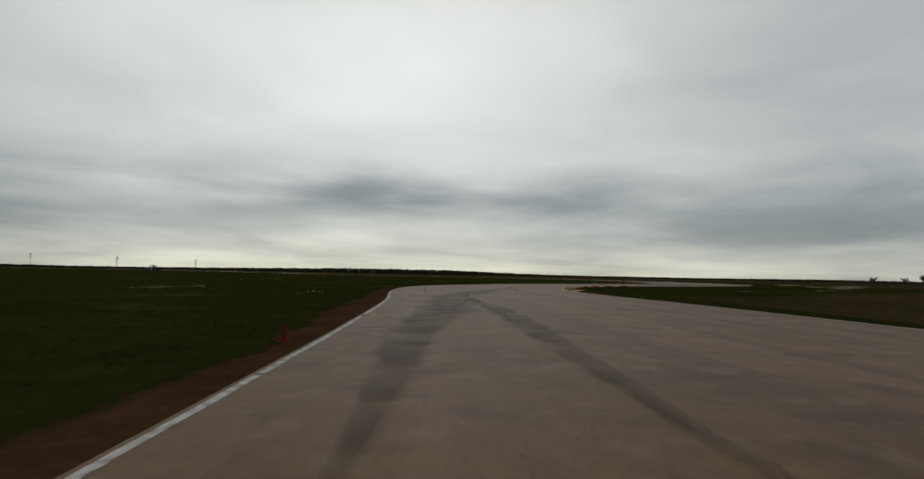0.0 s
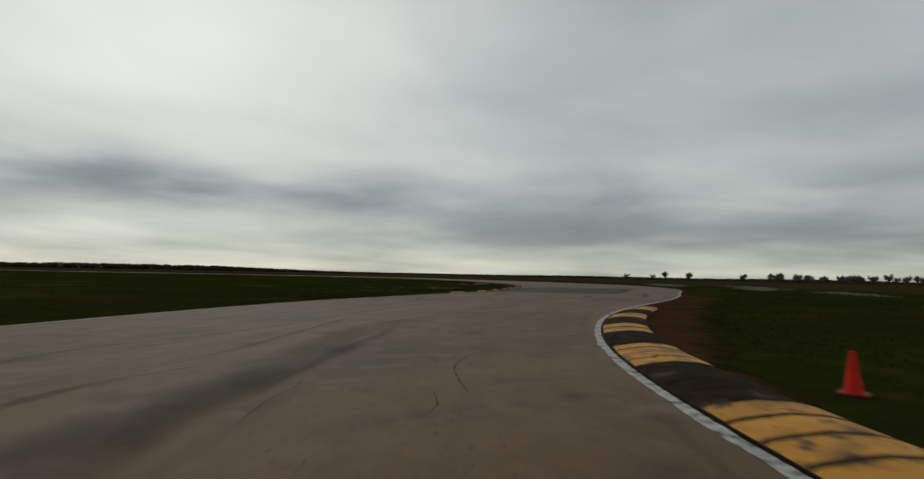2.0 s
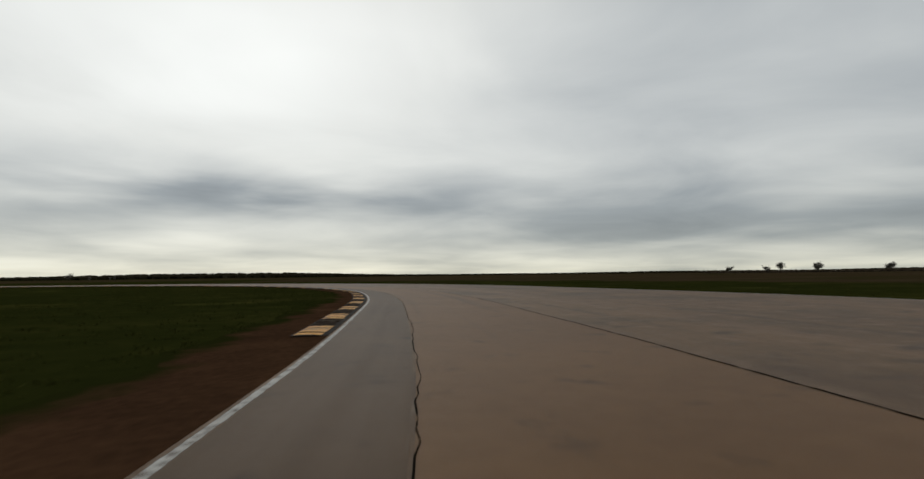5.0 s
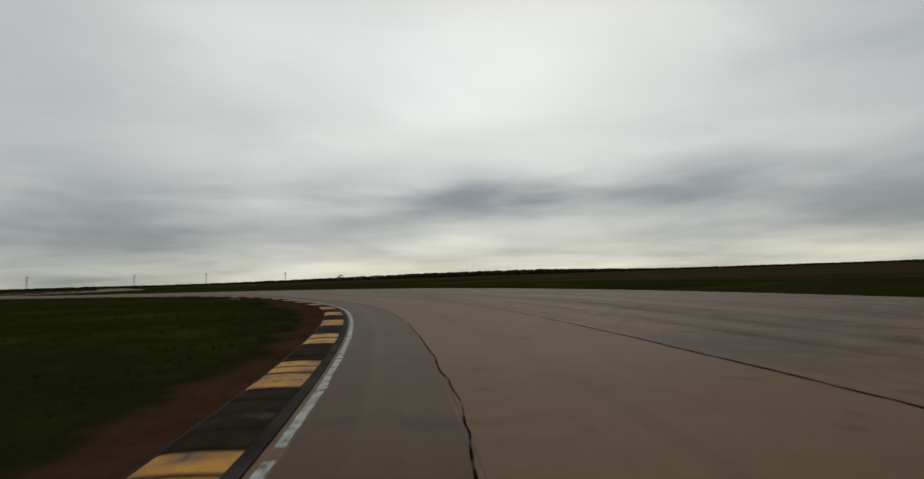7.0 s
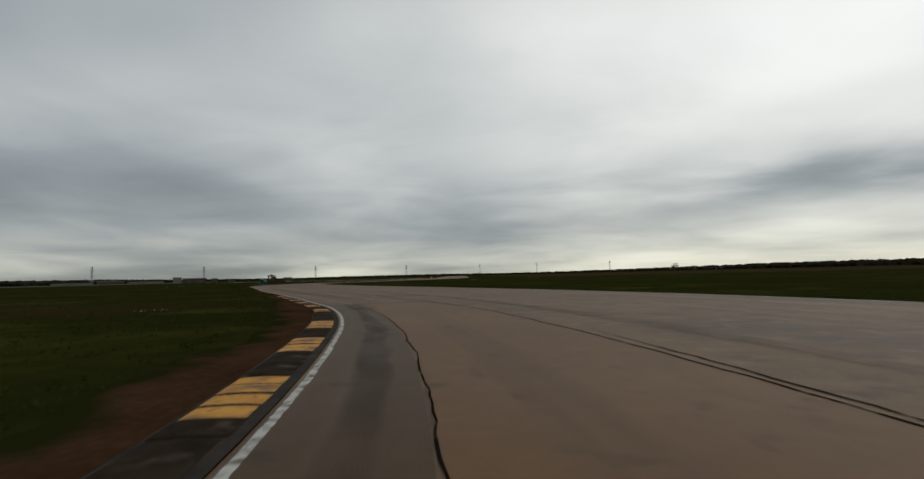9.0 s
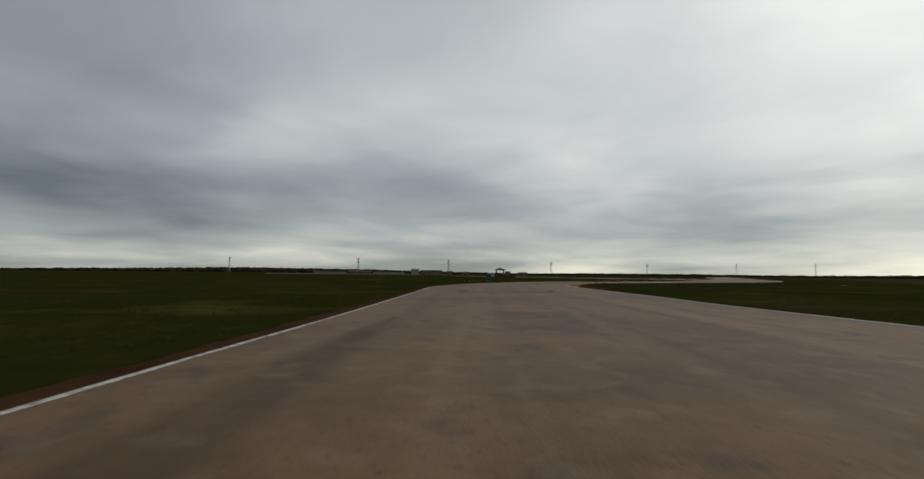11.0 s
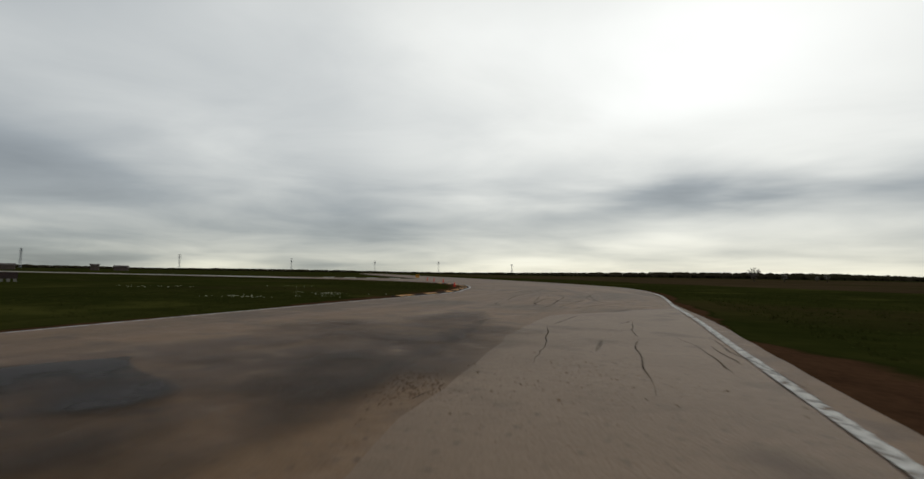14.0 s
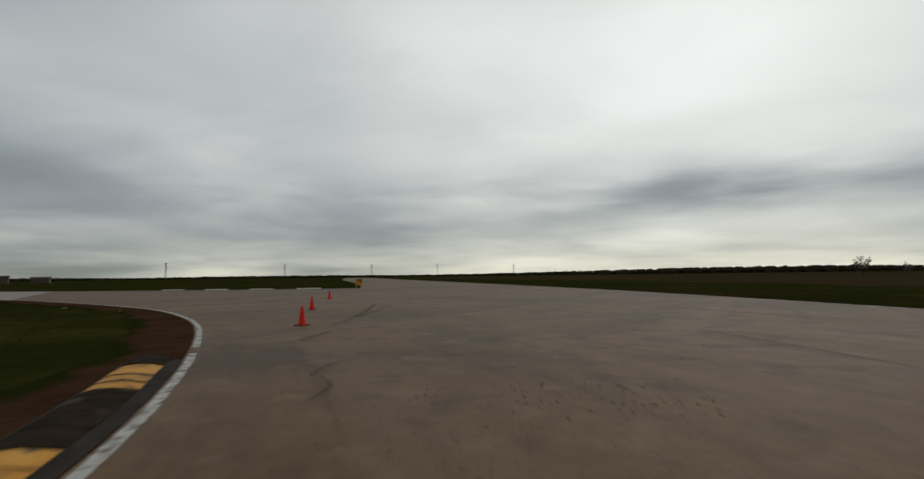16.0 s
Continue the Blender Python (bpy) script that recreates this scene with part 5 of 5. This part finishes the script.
# ---- grass tufts near the road and flowers ----
taken = set()
for rows_a, rows_b in ((pa, pb),):
    for a, b in zip(rows_a, rows_b):
        a, b = np.asarray(a), np.asarray(b)
        n = int(np.hypot(*(b - a)) / 0.5) + 1
        for k in range(n + 1):
            q = a + (b - a) * k / n
            for dx in (-0.6, 0, 0.6):
                for dy in (-0.6, 0, 0.6):
                    taken.add((int(math.floor(q[0] + dx)), int(math.floor(q[1] + dy))))


def tufts(name, places, tall_lo, tall_hi, wide, blades, mat, seed, label, category):
    r = np.random.default_rng(seed)
    v, f = [], []
    for x, y in places:
        h = r.uniform(tall_lo, tall_hi)
        for b in range(blades):
            a = r.uniform(0, 2 * math.pi)
            ox, oy = r.normal(0, wide, 2)
            lean = r.normal(0, h * 0.45, 2)
            bw = r.uniform(0.006, 0.016) + h * 0.05
            o = len(v)
            v += [(x + ox - bw * math.cos(a), y + oy - bw * math.sin(a), -0.035), (x + ox + bw * math.cos(a), y + oy + bw * math.sin(a), -0.035), (x + ox + lean[0], y + oy + lean[1], -0.035 + h * r.uniform(0.7, 1.1))]
            f.append((o, o + 1, o + 2))
    return tagged(raw(name, v, f, mat), label, category, kind="stuff")


r = np.random.default_rng(21)
places = []
for line, side, s0, s1, lo, hi, count in ((LEFT, 1, 145, 262, 0.9, 16, 9000), (LEFT, 1, 240, 440, 2.2, 18, 15000), (LEFT, 1, 436, 560, 0.7, 14, 8000), (LEFT, 1, 556, 640, 3.0, 16, 6000), (RIGHT, -1, 150, 190, 0.5, 14, 3500), (RIGHT, -1, 188, 250, 2.8, 18, 7500), (RIGHT, -1, 250, 516, 0.6, 12, 9000), (RIGHT, -1, 516, 600, 2.0, 18, 8000), (RIGHT, -1, 600, 680, 0.8, 10, 2500)):
    for k in range(count // 2):
        s = r.uniform(s0, s1)
        d = lo + (hi - lo) * r.uniform(0, 1) ** 1.5
        q = line.at(s, side * d)
        if (int(math.floor(q[0])), int(math.floor(q[1]))) not in taken:
            places.append(q)
tufts("grass_tufts", places, 0.03, 0.085, 0.10, 6, BLADE, 3, "short olive-green grass tufts on the verges", "grass")


def flowers(cx, cy, rx, ry, turn, count, seed, size=(0.010, 0.022)):
    r = np.random.default_rng(seed)
    v, f = [], []
    c, s_ = math.cos(radians(turn)), math.sin(radians(turn))
    for k in range(count):
        a, d = r.normal(0, rx), r.normal(0, ry)
        x, y = cx + a * c - d * s_, cy + a * s_ + d * c
        if (int(math.floor(x)), int(math.floor(y))) in taken:
            continue
        z, w = r.uniform(0.02, 0.10), r.uniform(*size)
        o = len(v)
        v += [(x + w * math.cos(t), y + w * math.sin(t), z + 0.5 * w * math.sin(2 * t)) for t in (0, 1.26, 2.51, 3.77, 5.03)] 
        f.append((o, o + 1, o + 2, o + 3, o + 4))
    return tagged(raw("wildflowers", v, f, PETAL), "scattered clump of small white wildflowers in grass", "wildflowers", kind="stuff")


for k, (x, y, rx, ry, turn, count) in enumerate(((-105.4, 317.4, 1.20, 0.42, 30, 16), (-104.7, 318.7, 0.80, 0.28, 30, 14), (-90.4, 313.0, 0.80, 0.28, 30, 22), (-90.1, 313.3, 0.40, 0.14, 30, 10), (-88.2, 315.6, 0.40, 0.14, 30, 10), (-101.1, 325.8, 0.80, 0.28, 30, 8), (-90.3, 318.0, 0.25, 0.09, 30, 10), (-90.3, 318.5, 0.35, 0.12, 30, 16), (-90.3, 318.9, 0.20, 0.07, 30, 8), (-92.5, 318.2, 0.30, 0.10, 30, 5), (26.8, 94.5, 0.50, 0.17, 30, 14), (27.0, 95.2, 0.30, 0.10, 30, 10), (30.4, 95.5, 1.00, 0.35, 30, 40), (30.2, 93.6, 0.70, 0.24, 30, 26), (33.0, 97.7, 0.60, 0.21, 30, 16), (27.2, 107.2, 1.60, 0.56, 30, 18), (28.3, 105.4, 1.20, 0.42, 30, 12), (36.0, 109.9, 1.60, 0.56, 30, 16), (38.2, 213.3, 0.25, 0.09, 30, 14), (38.5, 213.4, 0.20, 0.07, 30, 9), (16.7, 225.0, 0.60, 0.21, 30, 10), (-121.5, 358.8, 0.15, 0.05, 30, 3), (-117.3, 358.6, 0.12, 0.04, 30, 2), (-5.9, 30.6, 0.40, 0.15, 30, 9), (53.9, 178.5, 0.40, 0.14, 30, 8))):
    flowers(x, y, rx, ry, turn, count, 160 + k, (0.016, 0.034))
for k, (x, y, rx, ry, turn, count) in enumerate(((29, 96, 3.0, 0.5, 40, 70), (25, 95.5, 3.2, 0.6, 40, 60), (33, 103, 4.5, 0.8, 45, 130), (42, 113, 5, 1.2, 55, 220), (38, 114, 7, 1.4, 50, 200), (-89.3, 316.6, 1.0, 0.35, 60, 16), (56, 236, 2, 0.4, -45, 40), (-5.8, 29.2, 0.5, 0.2, 60, 6))):
    flowers(x, y, rx, ry, turn, count, 60 + k)


def drift(x, y, long, wide, turn, count, seed):
    """A low drift of pale flower heads in the grass, broken into streaks."""
    r = np.random.default_rng(seed)
    c, s_ = math.cos(radians(turn)), math.sin(radians(turn))
    v, f = [], []
    for k in range(count):
        a = r.uniform(-0.5, 0.5) * long
        if noise.noise(Vector((a * 0.9, seed, 0))) < r.uniform(-0.2, 0.35) or noise.noise(Vector((a * 0.25, seed, 9))) < -0.15:
            continue
        d = wide * (0.5 * noise.noise(Vector((a * 0.35, seed, 4))) + r.normal(0, 0.3))
        px, py = x + a * c - d * s_, y + a * s_ + d * c
        z, w = r.uniform(0.0, 0.12), r.uniform(0.012, 0.032) * (2.3 if long > 11 else 1.0)
        o, up_ = len(v), r.uniform(0.2, 0.7) * w
        v += [(px + w * math.cos(t), py + w * math.sin(t), z + up_ * math.cos(t * 2)) for t in (0, 1.26, 2.51, 3.77, 5.03)]
        f.append((o, o + 1, o + 2, o + 3, o + 4))
    tagged(raw("wildflowers", v, f, PETAL), "low drift of pale wildflowers in the grass", "wildflowers", kind="stuff")


for k, (x, y, long, wide, turn, count) in enumerate(((-15.6, 34.8, 6, 0.9, 71, 500), (31.5, 49.5, 6, 1.2, -85, 500), (75, 99.6, 12, 2.2, 50, 1800), (86, 106, 16, 3.5, 48, 2600), (99, 119, 20, 4, 50, 3200), (92, 130, 18, 4, 60, 2400), (84, 122, 14, 2.0, 60, 1500), (70, 86, 16, 3, 42, 1600), (55.5, 236, 4.5, 0.7, -42, 260), (-81.5, 280.5, 4.5, 0.35, 62, 260), (-53.6, 326.5, 3.0, 0.6, 60, 160), (48, 62, 8, 1.2, 40, 500), (-22, 74, 7, 1.4, 60, 400), (-95, 268, 8, 1.2, 60, 500), (31.2, 96.2, 4.0, 0.7, 20, 300), (25.7, 98.7, 3.0, 0.7, 20, 140), (41.3, 113.2, 3.5, 0.8, 60, 300), (48.0, 121.5, 11.5, 1.6, 58, 420), (38.6, 212.6, 1.5, 0.5, 0, 60), (-86.5, 285.5, 4.0, 0.4, 70, 120))):
    drift(x, y, long, wide, turn, count, 30 + k)


def gravel(cx, cy, rx, ry, turn, count, seed):
    r = np.random.default_rng(seed)
    v, f = [], []
    c, s_ = math.cos(radians(turn)), math.sin(radians(turn))
    for k in range(count):
        a, d = r.uniform(-rx, rx), r.normal(0, ry)
        x, y, w = cx + a * c - d * s_, cy + a * s_ + d * c, r.uniform(0.005, 0.012) + 0.012 * r.uniform(0, 1) ** 4
        o = len(v)
        v += [(x + w * r.uniform(0.7, 1.3) * math.cos(t), y + w * r.uniform(0.7, 1.3) * math.sin(t), 0.0) for t in (0, 1.57, 3.14, 4.71)] + [(x, y, w * r.uniform(0.5, 1.1))]
        f += [(o, o + 1, o + 4), (o + 1, o + 2, o + 4), (o + 2, o + 3, o + 4), (o + 3, o, o + 4)]
    tagged(raw("gravel", v, f, STONE), "loose gravel and clods scattered on the asphalt", "gravel", kind="stuff")


for k, (x, y, rx, ry, turn, count) in enumerate(((-36.0, 262.3, 2.4, 0.8, 65, 1500), (-36.6, 264.0, 1.6, 0.5, 60, 700), (46.3, 103.2, 2.4, 1.1, 55, 1500), (50.5, 107.2, 5, 0.6, 60, 300), (-102, 358.5, 4, 1.6, 120, 240), (-74.5, 302.0, 0.9, 0.5, 60, 900), (-73.2, 303.2, 1.6, 0.9, 60, 500), (26, 79, 5, 1.2, 50, 250), (2.8, 8, 8, 0.8, 85, 250), (-99.6, 353.1, 1.4, 0.5, 20, 170))):
    gravel(x, y, rx, ry, turn, count, 90 + k)
